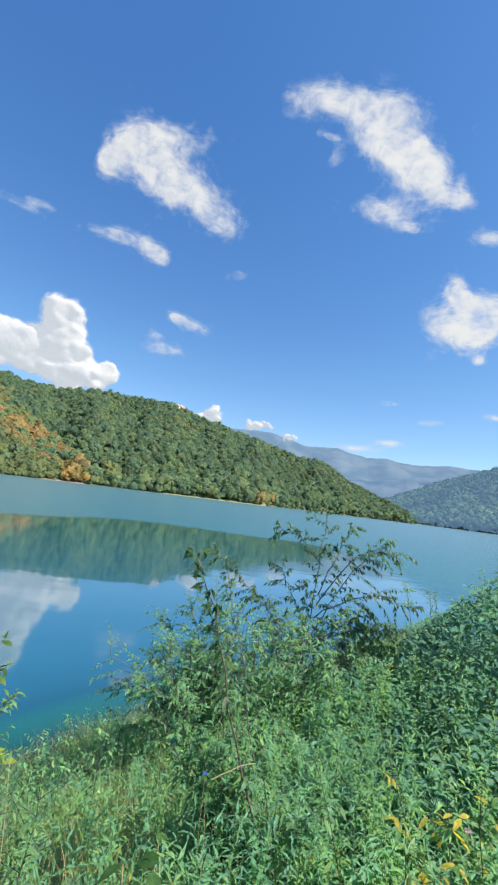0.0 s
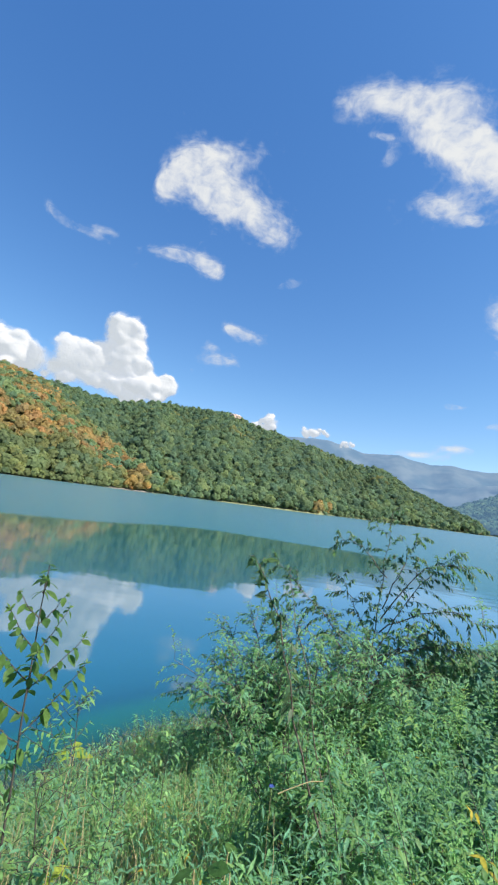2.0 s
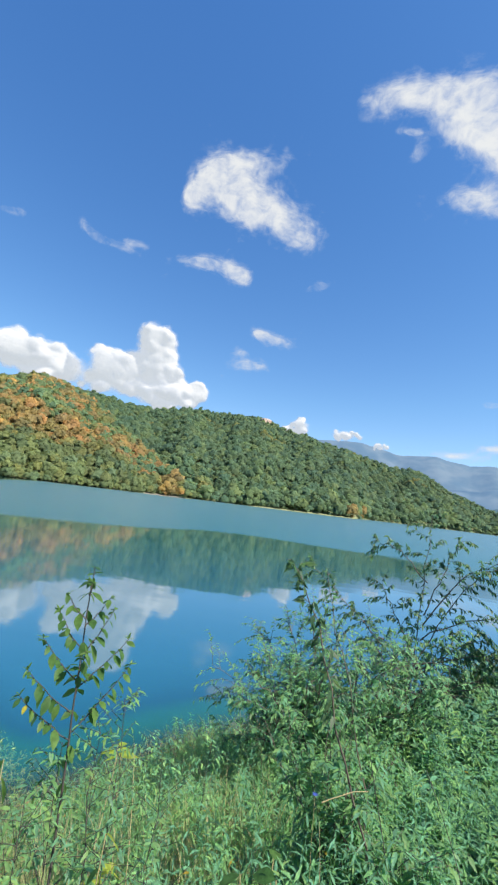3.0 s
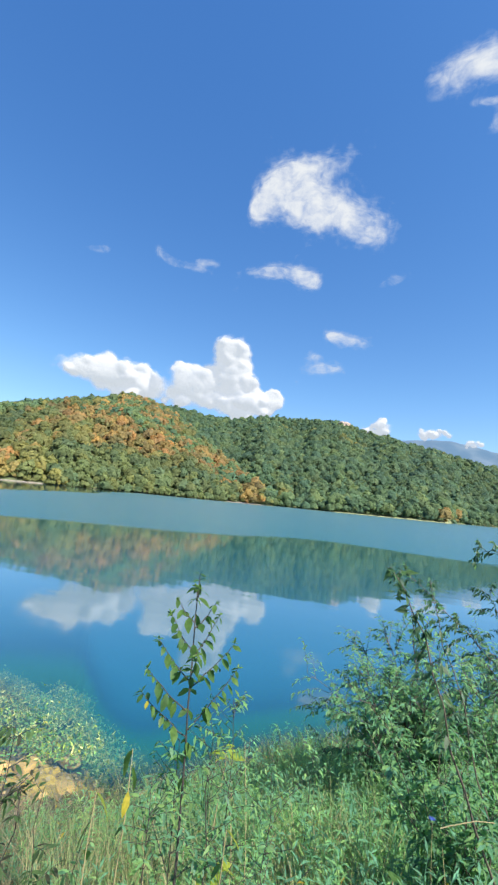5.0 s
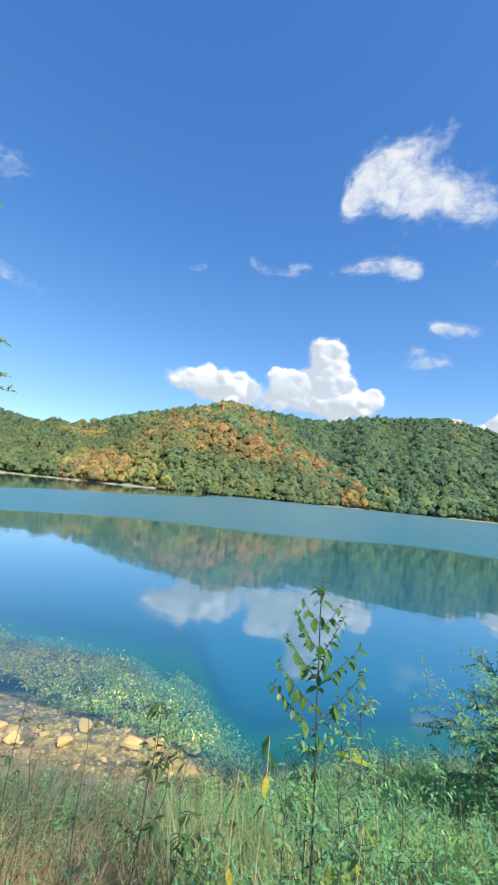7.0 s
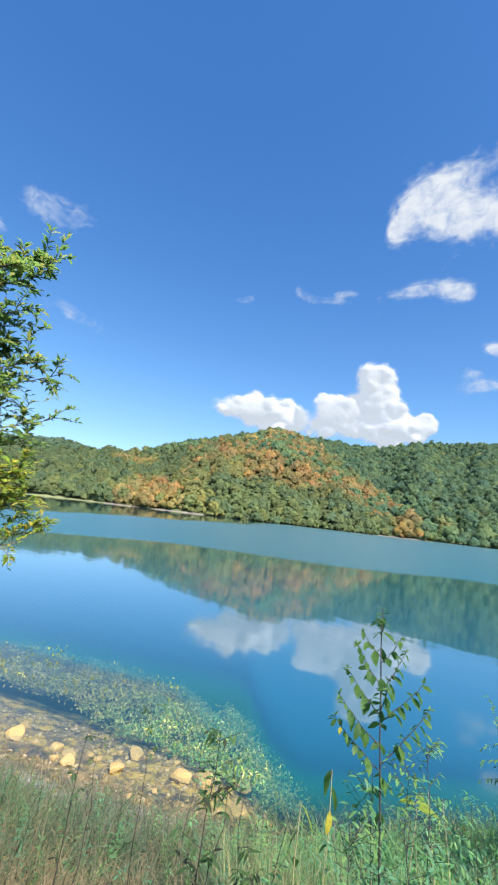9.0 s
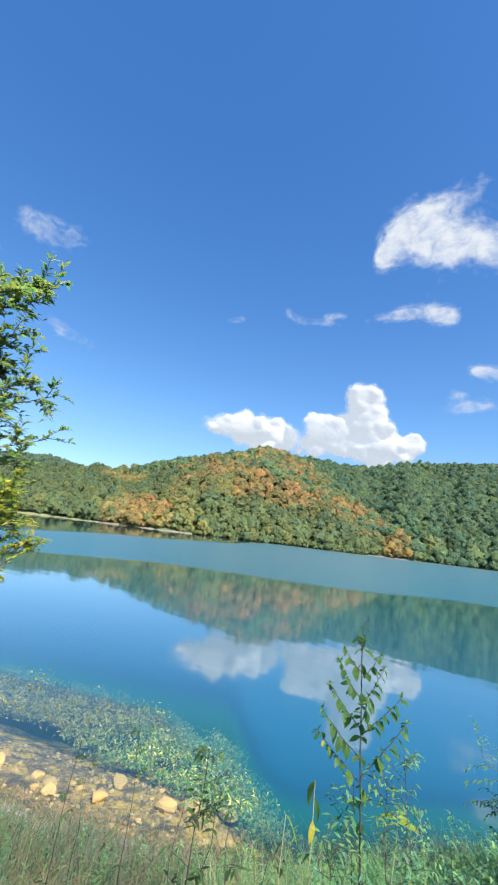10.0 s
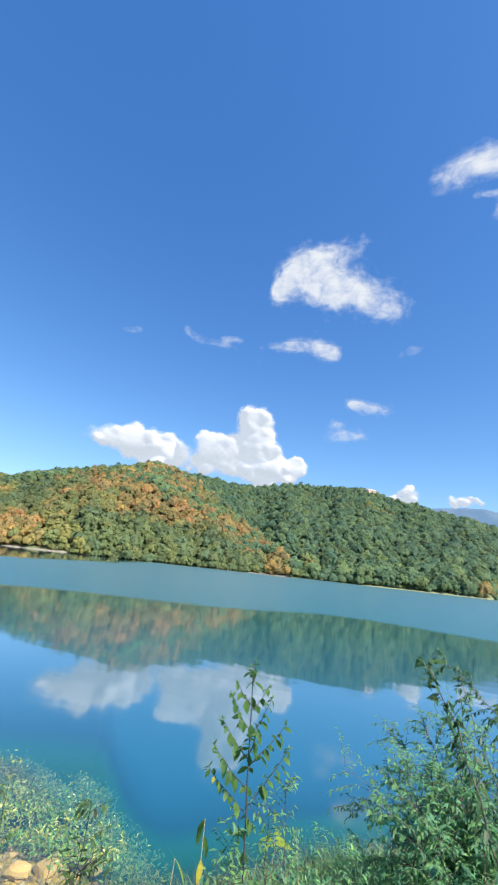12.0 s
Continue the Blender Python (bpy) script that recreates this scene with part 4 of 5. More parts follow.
PALE_GRASS = np.array([(0.16, 0.235, 0.125), (0.12, 0.20, 0.11), (0.26, 0.27, 0.18), (0.10, 0.17, 0.10), (0.32, 0.27, 0.18), (0.20, 0.23, 0.16)])
k = int((~left).sum())
stuff("bank_grass", [blade_arrays(x[k:], y[k:], rng.uniform(0.12, 0.5, len(x) - k) * (1 + 0.35 * bumps(x[k:], y[k:], 0.5, 67)), rng.uniform(0.003, 0.008, len(x) - k), PALE_GRASS, rng, bend=0.9)],
      HERB_LEAF, "pale green meadow grass above the stony shore", "grass", 0.75)
x, y = x[:k], y[:k]
stuff("bank_grass", [blade_arrays(x, y, rng.uniform(0.16, 0.42, len(x)) * np.interp(np.degrees(np.arctan2(-x, y)), [-10, 5, 30], [1.2, 1.7, 1]), rng.uniform(0.003, 0.009, len(x)), np.array([(0.17, 0.28, 0.12), (0.22, 0.30, 0.13), (0.14, 0.24, 0.11), (0.34, 0.33, 0.19), (0.42, 0.34, 0.20), (0.26, 0.29, 0.15)]), rng, bend=0.85)],
      HERB_LEAF, "long green grass on the lake bank", "grass", 0.7)
x, y = ring_points(30000, 0.9, 4.5, 5, 108, rng)
keep = (inland(x, y) > 1.0) & (rng.random(len(x)) < np.interp(np.degrees(np.arctan2(-x, y)), [5, 20, 40], [0.03, 0.07, 0.12]))
x, y = np.r_[x[keep], rng.normal(-2.1, 0.4, 4200)], np.r_[y[keep], rng.normal(0.95, 0.28, 4200)]
stuff("dry_grass", [blade_arrays(x, y, rng.uniform(0.18, 0.45, len(x)), rng.uniform(0.0025, 0.006, len(x)), STRAW * (0.66, 0.58, 0.50), rng, bend=1.3, drop=0.6)],
      HERB_LEAF, "dry straw-coloured grass on the lake bank", "grass", 0.7)

x, y = ring_points(16000, 4.0, 10.0, 40, 90, rng)
s = inland(x, y) + 0.25 * bumps(x, y, 0.7, 68)
keep = (s > 0.35) & (s < 1.7) & (x < -3.6) & (bumps(x, y, 0.6, 69) > -0.25)
x, y = x[keep], y[keep]
stuff("dead_stalks", [blade_arrays(x, y, rng.uniform(0.08, 0.3, len(x)), rng.uniform(0.004, 0.009, len(x)), np.array([(0.38, 0.34, 0.35), (0.30, 0.28, 0.30), (0.46, 0.40, 0.36), (0.22, 0.21, 0.20), (0.20, 0.25, 0.15)]), rng, bend=1.0, drop=0.5)],
      HERB_LEAF, "tangled grey dead stalks above the stony waterline", "dead stalks", 0.7)


# short turf on the rest of the bank
x, y = ring_points(9000, 0.15, 7.0, 0, 360, rng)
keep = (np.hypot(x, y) < 1.1) | (np.abs(np.degrees(np.arctan2(-x, y)) - 24) > 84)
x, y = x[keep], y[keep]
stuff("turf", [blade_arrays(x, y, rng.uniform(0.06, 0.2, len(x)), rng.uniform(0.004, 0.009, len(x)), PALE_GRASS, rng, bend=0.8)], HERB_LEAF, "short trodden green turf on the bank", "grass", 0.75)


def twig_leaves(p, count, length, width, palette, r, start=0.15, hang=0.5, spread=0.9):
    """Leaves set along a twig, hanging a little: triangles."""
    t = np.sort(r.uniform(start, 1.0, count))
    t[-1] = 1.0
    c, d = along_curve(p, t)
    out = unit(np.cross(d, np.array((0, 0, 1.0)))) * np.where(np.arange(count) % 2, 1, -1)[:, None]
    way = d * 0.6 + out * spread + np.array((0, 0, -hang)) + r.normal(0, 0.28, (count, 3))
    up = np.array((0, 0, 1.0)) + r.normal(0, 0.3, (count, 3))
    ln = length * r.uniform(0.6, 1.2, count)
    v, f = simple_leaves(c, way, up, ln, ln * width / length, 0.18)
    col = palette[r.integers(0, len(palette), count)] * r.uniform(0.75, 1.3, (count, 1))
    return v, f, np.repeat(col, 5, 0)


def limb(thing, start, tip, radius, sag, twigs, twig_len, leaves, length, width, palette, seed, hang=0.5, spread_up=0.0, branch="branch", outward=1.0):
    """One limb of a shrub or tree with its twigs, as a branch part and its foliage part."""
    r = np.random.default_rng(seed)
    p = curve_points(start, tip, sag, 9, 0.012, seed)
    tubes = [tube_arrays(p, np.linspace(radius, radius * 0.3, 9), 5)]
    leafy = [twig_leaves(p, max(leaves // 2, 4), length, width, palette, r, 0.35, hang)]
    for k in range(twigs):
        c, d = along_curve(p, np.array([0.25 + 0.75 * r.random() ** outward]))
        w = unit(d[0] * 0.8 + r.normal(0, 0.75, 3) + (0, 0, spread_up))
        e = c[0] + w * twig_len * r.uniform(0.45, 1.15)
        q = curve_points(c[0], e, 0.10 * twig_len, 5, 0.006, seed * 31 + k)
        tubes.append(tube_arrays(q, np.linspace(radius * 0.38, radius * 0.14, 5), 3))
        leafy.append(twig_leaves(q, leaves, length, width, palette, r, 0.1, hang))
    tv, tf, _ = join_arrays([(v, f, v) for v, f in tubes])
    wood = part(branch, mesh_from(branch, tv, tf, BARK, smooth=True), thing)
    v, f, c = join_arrays(leafy)
    part("foliage", soft_mesh("foliage", v, f, HERB_LEAF, c, 0.55), wood)
    return wood


def rooted(name, place, label, category, group=""):
    ob = tagged(new(name), label, category, group)
    ob.location = place
    return ob


def thing_limb(thing, start, tip, *rest, **more):
    """A limb given in world places."""
    o = np.array(thing.location)
    return limb(thing, np.array(start) - o, np.array(tip) - o, *rest, **more)


# the open shrub at the water's edge
FORK = (0.77, 4.7, 2.2)
shrub = rooted("shrub", (0.8, 4.75, float(land(0.8, 4.75))), "tall airy green shrub with drooping narrow leaves by the water", "shrub")
ORIGIN = np.array(shrub.location)
sv, sf = tube_arrays(curve_points((0, 0, -0.05), np.array(FORK) - ORIGIN, 0.0, 7, 0.01, 3), np.linspace(0.026, 0.015, 7), 7)
part("trunk", mesh_from("trunk", sv, sf, BARK, smooth=True), shrub)


def arching_limb(thing, start, tip, sag, radius, twigs, twig_len, seed, leaves=17, length=0.064, palette=SCRUB_GREENS, first=0.3):
    """A thin arching branch with drooping twigs and single hanging leaves."""
    r = np.random.default_rng(seed)
    o = np.array(thing.location)
    p = curve_points(np.array(start) - o, np.array(tip) - o, sag, 11, 0.012, seed)
    tubes, leafy = [tube_arrays(p, np.linspace(radius, radius * 0.3, 11), 5)], []

    def hang_leaves(q, count, begin):
        c, d = along_curve(q, np.linspace(begin, 1.0, count))
        way = d * 0.55 + np.array((0, 0, -0.85)) + r.normal(0, 0.38, (count, 3))
        ln = length * r.uniform(0.6, 1.2, count)
        v, f = simple_leaves(c, way, r.normal(0, 1, (count, 3)) + (0, -0.6, 0.5), ln, ln * 0.32, 0.12)
        leafy.append((v, f, np.repeat(palette[r.integers(0, len(palette), count)] * r.uniform(0.7, 1.25, (count, 1)), 5, 0)))

    hang_leaves(p, 2 * twigs + 6, 0.4)
    for k in range(twigs):
        t = first + (1 - first) * (k + r.random()) / twigs
        c, d = along_curve(p, np.array([t]))
        side = unit(np.cross(d[0], (0, 1.0, 0.15))) * (1 if k % 2 else -1)
        long = twig_len * r.uniform(0.5, 1.15) * (1.15 - 0.5 * t)
        e = c[0] + unit(d[0] * 0.75 + side * 0.75 + r.normal(0, 0.3, 3)) * long - np.array((0, 0, 0.3 * long))
        q = curve_points(c[0], e, 0.13 * long, 6, 0.004, seed * 37 + k)
        tubes.append(tube_arrays(q, np.linspace(radius * 0.3, radius * 0.12, 6), 3))
        hang_leaves(q, leaves, 0.2)
    tv, tf, _ = join_arrays([(v, f, v) for v, f in tubes])
    wood = part("branch", mesh_from("branch", tv, tf, BARK, smooth=True), thing)
    v, f, c = join_arrays(leafy)
    part("foliage", soft_mesh("foliage", v, f, HERB_LEAF, c, 0.4), wood)


# upper leaves darkened in their tint, as if backlit against the lake
BACKLIT_LEAF = SCRUB_GREENS * 0.5
SHRUB_LIMBS = (((0.80, 4.73, 2.30), (0.93, 4.71, 4.10), 0.0, 15, 0.42), ((0.89, 4.71, 2.95), (1.69, 4.49, 3.58), 0.26, 11, 0.36), ((0.88, 4.72, 2.80), (1.83, 4.44, 3.10), 0.18, 12, 0.36),
         ((0.92, 4.70, 3.38), (0.33, 4.79, 3.72), 0.12, 8, 0.26), ((0.83, 4.72, 2.60), (0.41, 4.78, 3.32), 0.05, 10, 0.34), ((0.77, 4.74, 2.36), (-0.39, 4.78, 3.42), 0.10, 12, 0.30),
         ((0.82, 4.73, 2.50), (1.54, 4.55, 3.70), 0.16, 13, 0.38), ((0.86, 4.72, 2.50), (1.64, 4.51, 2.81), 0.10, 11, 0.34), ((0.80, 4.73, 2.40), (0.12, 4.80, 2.92), 0.10, 10, 0.36),
         ((0.84, 4.73, 2.38), (1.45, 4.58, 2.95), 0.08, 11, 0.34), ((0.90, 4.72, 3.05), (1.22, 4.66, 3.86), 0.04, 9, 0.30), ((0.82, 4.80, 2.45), (2.02, 4.45, 2.78), 0.16, 12, 0.36))
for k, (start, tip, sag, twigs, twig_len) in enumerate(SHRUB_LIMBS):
    arching_limb(shrub, start, tip, sag, 0.0075, twigs, twig_len, 100 + k, palette=BACKLIT_LEAF)
for k in range(20):                      # finer shoots between the limbs
    a = rng.uniform(-1.0, 1.45)
    tip = (0.82 + a, 4.72 + rng.normal(0, 0.15), rng.uniform(2.6, 3.1) - 0.25 * abs(a))
    arching_limb(shrub, (0.8 + 0.3 * a, 4.75, rng.uniform(2.0, 2.3)), tip, 0.12, 0.006, 9, 0.34, 160 + k, 13, palette=SCRUB_GREENS * 0.75)
for k in range(40):
    a = rng.uniform(0, 6.283)
    tip = (0.6 + 1.75 * math.cos(a) * rng.uniform(0.3, 1), 4.55 + 0.75 * math.sin(a), rng.uniform(1.9, 2.8) - 0.2 * abs(math.cos(a)))
    thing_limb(shrub, (0.7 + rng.normal(0, 0.25), 4.7 + rng.normal(0, 0.15), 1.7), tip, 0.008, 0.15, 13, 0.42, 16, 0.066, 0.021, SCRUB_GREENS * 0.9, 340 + k, hang=0.5)
# spreading shrub on its lakeward side
spray = rooted("shrub", (-0.15, 4.3, float(land(-0.15, 4.3))), "spreading leafy green shrub leaning over the water", "shrub")
for k, (tip, sag) in enumerate((((-0.86, 4.73, 2.58), 0.3), ((-0.86, 4.59, 2.18), 0.25), ((-1.15, 4.6, 1.85), 0.25), ((-0.5, 4.6, 2.8), 0.2), ((-0.2, 4.4, 2.95), 0.1), ((-1.0, 4.3, 1.6), 0.2))):
    thing_limb(spray, (-0.12, 4.3, 1.45), tip, 0.009, sag, 18, 0.32, 15, 0.06, 0.021, SCRUB_GREENS * 0.75, 200 + k, hang=0.4)
for k in range(34):
    tip = (-0.2 + rng.normal(0, 0.45), 4.1 + rng.normal(0, 0.35), rng.uniform(1.9, 2.85))
    thing_limb(spray, (-0.1 + rng.normal(0, 0.2), 4.25, 1.5), tip, 0.007, 0.12, 13, 0.34, 16, 0.062, 0.019, SCRUB_GREENS * 0.9, 230 + k, hang=0.35)
# the arching shoot nearer by
shoot = rooted("arching_shoot", (0.12, 2.35, float(land(0.12, 2.35))), "arching dark green shoot with pendent pointed leaves", "shrub")
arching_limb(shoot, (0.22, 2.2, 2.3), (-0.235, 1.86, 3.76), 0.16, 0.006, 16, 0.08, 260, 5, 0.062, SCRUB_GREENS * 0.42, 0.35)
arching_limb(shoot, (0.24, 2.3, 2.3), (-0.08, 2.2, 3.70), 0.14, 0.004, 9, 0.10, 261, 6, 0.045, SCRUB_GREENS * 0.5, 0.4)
for k in range(16):
    thing_limb(shoot, (0.1, 2.35, 2.1), (0.02 + rng.normal(0, 0.24), 2.35 + rng.normal(0, 0.15), rng.uniform(2.5, 3.05)), 0.004, 0.05, 14, 0.17, 12, 0.055, 0.015, HERB_GREENS * 0.8, 270 + k, hang=0.5)

# the bramble mound
x, y = ring_points(36000, 2.6, 8.2, -66, -11, rng)
bb, rr = np.degrees(np.arctan2(-x, y)), np.hypot(x, y)
rise = (0.6 + 0.36 * ease(-bb, 16, 34)) * (0.55 + 0.45 * ease(rr, 2.6, 5.2)) * (1 + 0.3 * bumps(x, y, 0.8, 71, 4))
keep = inland(x, y) > 0.6
x, y, rise = x[keep], y[keep], rise[keep]
n = len(x)
lift = rng.uniform(0.4, 1.08, n) ** 0.5
p = np.c_[x, y, land(x, y) + rise * lift]
way = np.c_[rng.normal(0, 1, n), rng.normal(-0.4, 1, n), rng.normal(-0.15, 0.35, n)]
up = np.c_[rng.normal(0, 0.35, n), rng.normal(-0.35, 0.35, n), np.ones(n)]
ln = rng.uniform(0.045, 0.085, n)
v, f = simple_leaves(p, way, up, ln, ln * 0.5, 0.2)
col = SCRUB_GREENS[rng.integers(0, 4, n)] * (0.68, 0.76, 0.95) * rng.uniform(0.7, 1.25, (n, 1))
stuff("bramble_thicket", [(v, f, np.repeat(col, 5, 0))], HERB_LEAF, "dense dark green bramble thicket on the bank", "thicket", 0.75)
for k, (tip, foot) in enumerate((((2.2, 5.5, 3.12), (2.3, 5.3, 2.2)), ((2.6, 5.6, 3.16), (2.6, 5.3, 2.3)), ((2.42, 5.3, 3.1), (2.5, 5.2, 2.3)), ((3.05, 5.35, 3.42), (3.1, 5.2, 2.6)), ((3.4, 5.2, 3.6), (3.3, 5.1, 2.7)))):
    sprig = rooted("bramble_sprig", (foot[0], foot[1], float(land(foot[0], foot[1]))), "leafy bramble sprig rising over the thicket", "shrub", "bramble sprigs")
    thing_limb(sprig, (foot[0], foot[1], float(land(foot[0], foot[1]))), tip, 0.006, 0.05, 11, 0.26, 10, 0.06, 0.022, SCRUB_GREENS * 0.8, 300 + k, hang=0.3)

# ---- single plants ----
lv, lf = leaf_arrays([(0, 0, 0)], [(0, 1, 0)], np.array([(0, 0, 1.0)]), [1.0], [0.36], 0.22)


def leaf_mesh(name, colour):
    return mesh_from(name, lv, lf, HERB_LEAF, smooth=True, colour=np.tile(colour, (len(lv), 1)))


FRESH, PALE, GOLD = leaf_mesh("leaf", (0.075, 0.175, 0.055)), leaf_mesh("leaf", (0.115, 0.225, 0.065)), leaf_mesh("leaf", (0.48, 0.42, 0.06))


def set_leaf(parent, data, place, way, length, r, width=1.0, label=""):
    ob = part("leaf", data, parent, label)
    q = Vector(way).normalized().to_track_quat("Y", "Z").to_matrix().to_4x4()
    ob.matrix_basis = Matrix.Translation(place) @ q @ pose(0, 0, 0, 0, r.uniform(-35, 35), 0) @ Matrix.Diagonal((length * width, length, length, 1))
    return ob


def sapling(foot, tip, label, shoots, leaf_len, seed):
    """A slender young tree: a stem, straight rising side shoots (share of height, heading, length, slope) and paired hanging leaves."""
    r = np.random.default_rng(seed)
    thing = rooted("sapling", foot, label, "sapling")
    top = np.array(tip) - np.array(foot)
    stem = curve_points((0, 0, -0.04), top, 0.0, 14, 0.003, seed)
    v, f = tube_arrays(stem, np.linspace(0.0068, 0.0016, 14), 7)
    part("stem", mesh_from("stem", v, f, DARK_STEM, smooth=True), thing)

    def pair(parent, place, along, size, hang):
        out = unit(np.cross(along, (0.3, 0.2, 1.0)))
        for sign in (1, -1):
            way = along * 0.3 + out * sign * 0.7 + np.array((0, 0, -hang)) + r.normal(0, 0.22, 3)
            data = GOLD if r.random() < 0.015 else (FRESH, FRESH, PALE)[r.integers(0, 3)]
            set_leaf(parent, data, place, way, size * r.uniform(0.7, 1.15), r, 1.4)

    for k, (t, heading, length, slope) in enumerate(shoots):
        c, d = along_curve(stem, np.array([t]))
        a = radians(heading)
        e = c[0] + unit(np.array((math.cos(a), math.sin(a), slope))) * length * 0.9
        q = curve_points(c[0], e, -0.008, 7, 0.0015, seed + k)
        v, f = tube_arrays(q, np.linspace(0.0023, 0.001, 7), 5)
        shoot_part = part("side_shoot", mesh_from("side_shoot", v, f, DARK_STEM, smooth=True), thing)
        count = max(2, round(length / 0.036))
        for j in range(count):
            pl, dr = along_curve(q, np.array([0.3 + 0.66 * j / max(count - 1, 1)]))
            pair(shoot_part, pl[0], dr[0], leaf_len * (1.1 - 0.45 * j / count), 0.5)
        for j in range(6):                  # the small tuft at the tip
            set_leaf(shoot_part, PALE, q[-1], unit(dr[0] * 0.7 + r.normal(0, 0.7, 3)), leaf_len * r.uniform(0.3, 0.5), r)
    for j in range(9):
        a = j * 1.05
        set_leaf(thing, FRESH, stem[-1] - np.array((0, 0, 0.02 * (j % 3))), (math.cos(a), math.sin(a), -0.1 + 0.3 * (j % 2)), leaf_len * r.uniform(0.5, 0.8), r)
    for j in range(7):                      # leaves set on the stem itself
        c, d = along_curve(stem, np.array([0.66 + 0.32 * j / 6]))
        pair(thing, c[0], unit(np.array((math.cos(j * 1.57), math.sin(j * 1.57), 0.2))), leaf_len, 0.8)
    return thing


def dark_stem_build(node):
    n = noise_of(node, 90.0, 4, stretch=(1, 1, 0.2))
    return node("BsdfPrincipled", {"Base Color": mixed(node, n, (0.022, 0.022, 0.02), (0.06, 0.05, 0.045)), "Roughness": 0.7}).outputs[0]


DARK_STEM = material("dark_stem", dark_stem_build)
SHOOTS = ((0.72, 222, 0.24, 0.9), (0.73, 46, 0.27, 1.15), (0.76, 232, 0.24, 1.0), (0.78, 120, 0.15, 1.2), (0.80, 40, 0.22, 1.0), (0.81, 216, 0.20, 1.1), (0.82, 310, 0.14, 1.2),
          (0.85, 50, 0.18, 1.6), (0.86, 226, 0.17, 1.4), (0.90, 40, 0.12, 1.3), (0.91, 220, 0.12, 1.2), (0.95, 130, 0.06, 1.1), (0.955, 310, 0.06, 1.1))
sapling((-0.66, 1.06, float(land(-0.66, 1.06))), (-0.835, 1.27, 3.705), "slender young sapling with fresh pointed green leaves", SHOOTS, 0.049, 401)


def tall_weed(foot, tip, label, count, leaf_len, seed, fan=0.09, width=0.3, palette=HERB_GREENS, dark=True, thick=0.003, hang=0.4, category="wild herb"):
    """A single tall herb: a stem, short side sprigs and their leaves."""
    r = np.random.default_rng(seed)
    foot = (foot[0], foot[1], float(land(foot[0], foot[1])))
    thing = rooted("tall_herb", foot, label, category, "tall herbs on the bank")
    stem = curve_points((0, 0, -0.03), np.array(tip) - np.array(foot), 0.0, 9, 0.008, seed)
    tubes = [tube_arrays(stem, np.linspace(thick, thick * 0.35, 9), 5)]
    leafy = []
    for k in range(max(count // 6, 1) if count else 0):
        t = r.uniform(0.45, 1.0)
        c, d = along_curve(stem, np.array([t]))
        a = r.uniform(0, 6.283)
        e = c[0] + np.array((math.cos(a), math.sin(a), r.uniform(0.3, 1.0))) * fan * r.uniform(0.5, 1.1) * (1.3 - 0.8 * t)
        q = curve_points(c[0], e, 0.0, 4, 0.002, seed + k)
        tubes.append(tube_arrays(q, np.linspace(thick * 0.4, thick * 0.25, 4), 3))
        u = np.linspace(0.15, 1.0, 7)
        c, d = along_curve(q, u)
        out = unit(np.cross(d, (0.05, 0.02, 1.0))) * np.where(np.arange(7) % 2, 1, -1)[:, None]
        way = d * 0.5 + out * 0.8 + (0, 0, -hang) + r.normal(0, 0.3, (7, 3))
        ln = leaf_len * r.uniform(0.6, 1.15, 7)
        v, f = leaf_arrays(c, way, np.array((0, 0, 1.0)) + r.normal(0, 0.3, (7, 3)), ln, ln * width, 0.25)
        col = palette[r.integers(0, len(palette), 7)] * r.uniform(0.8, 1.3, (7, 1))
        leafy.append((v, f, np.repeat(col, 11, 0)))
    v, f, _ = join_arrays([(v, f, v) for v, f in tubes])
    part("stem", mesh_from("stem", v, f, DARK_STEM if dark else STEM, smooth=True), thing)
    if leafy:
        v, f, c = join_arrays(leafy)
        part("foliage", soft_mesh("foliage", v, f, HERB_LEAF, c, 0.4), thing)
    return thing


def stem_build(node):
    n = noise_of(node, 80.0, 4, stretch=(1, 1, 0.2))
    return node("BsdfPrincipled", {"Base Color": mixed(node, n, (0.30, 0.23, 0.11), (0.48, 0.40, 0.22)), "Roughness": 0.7}).outputs[0]


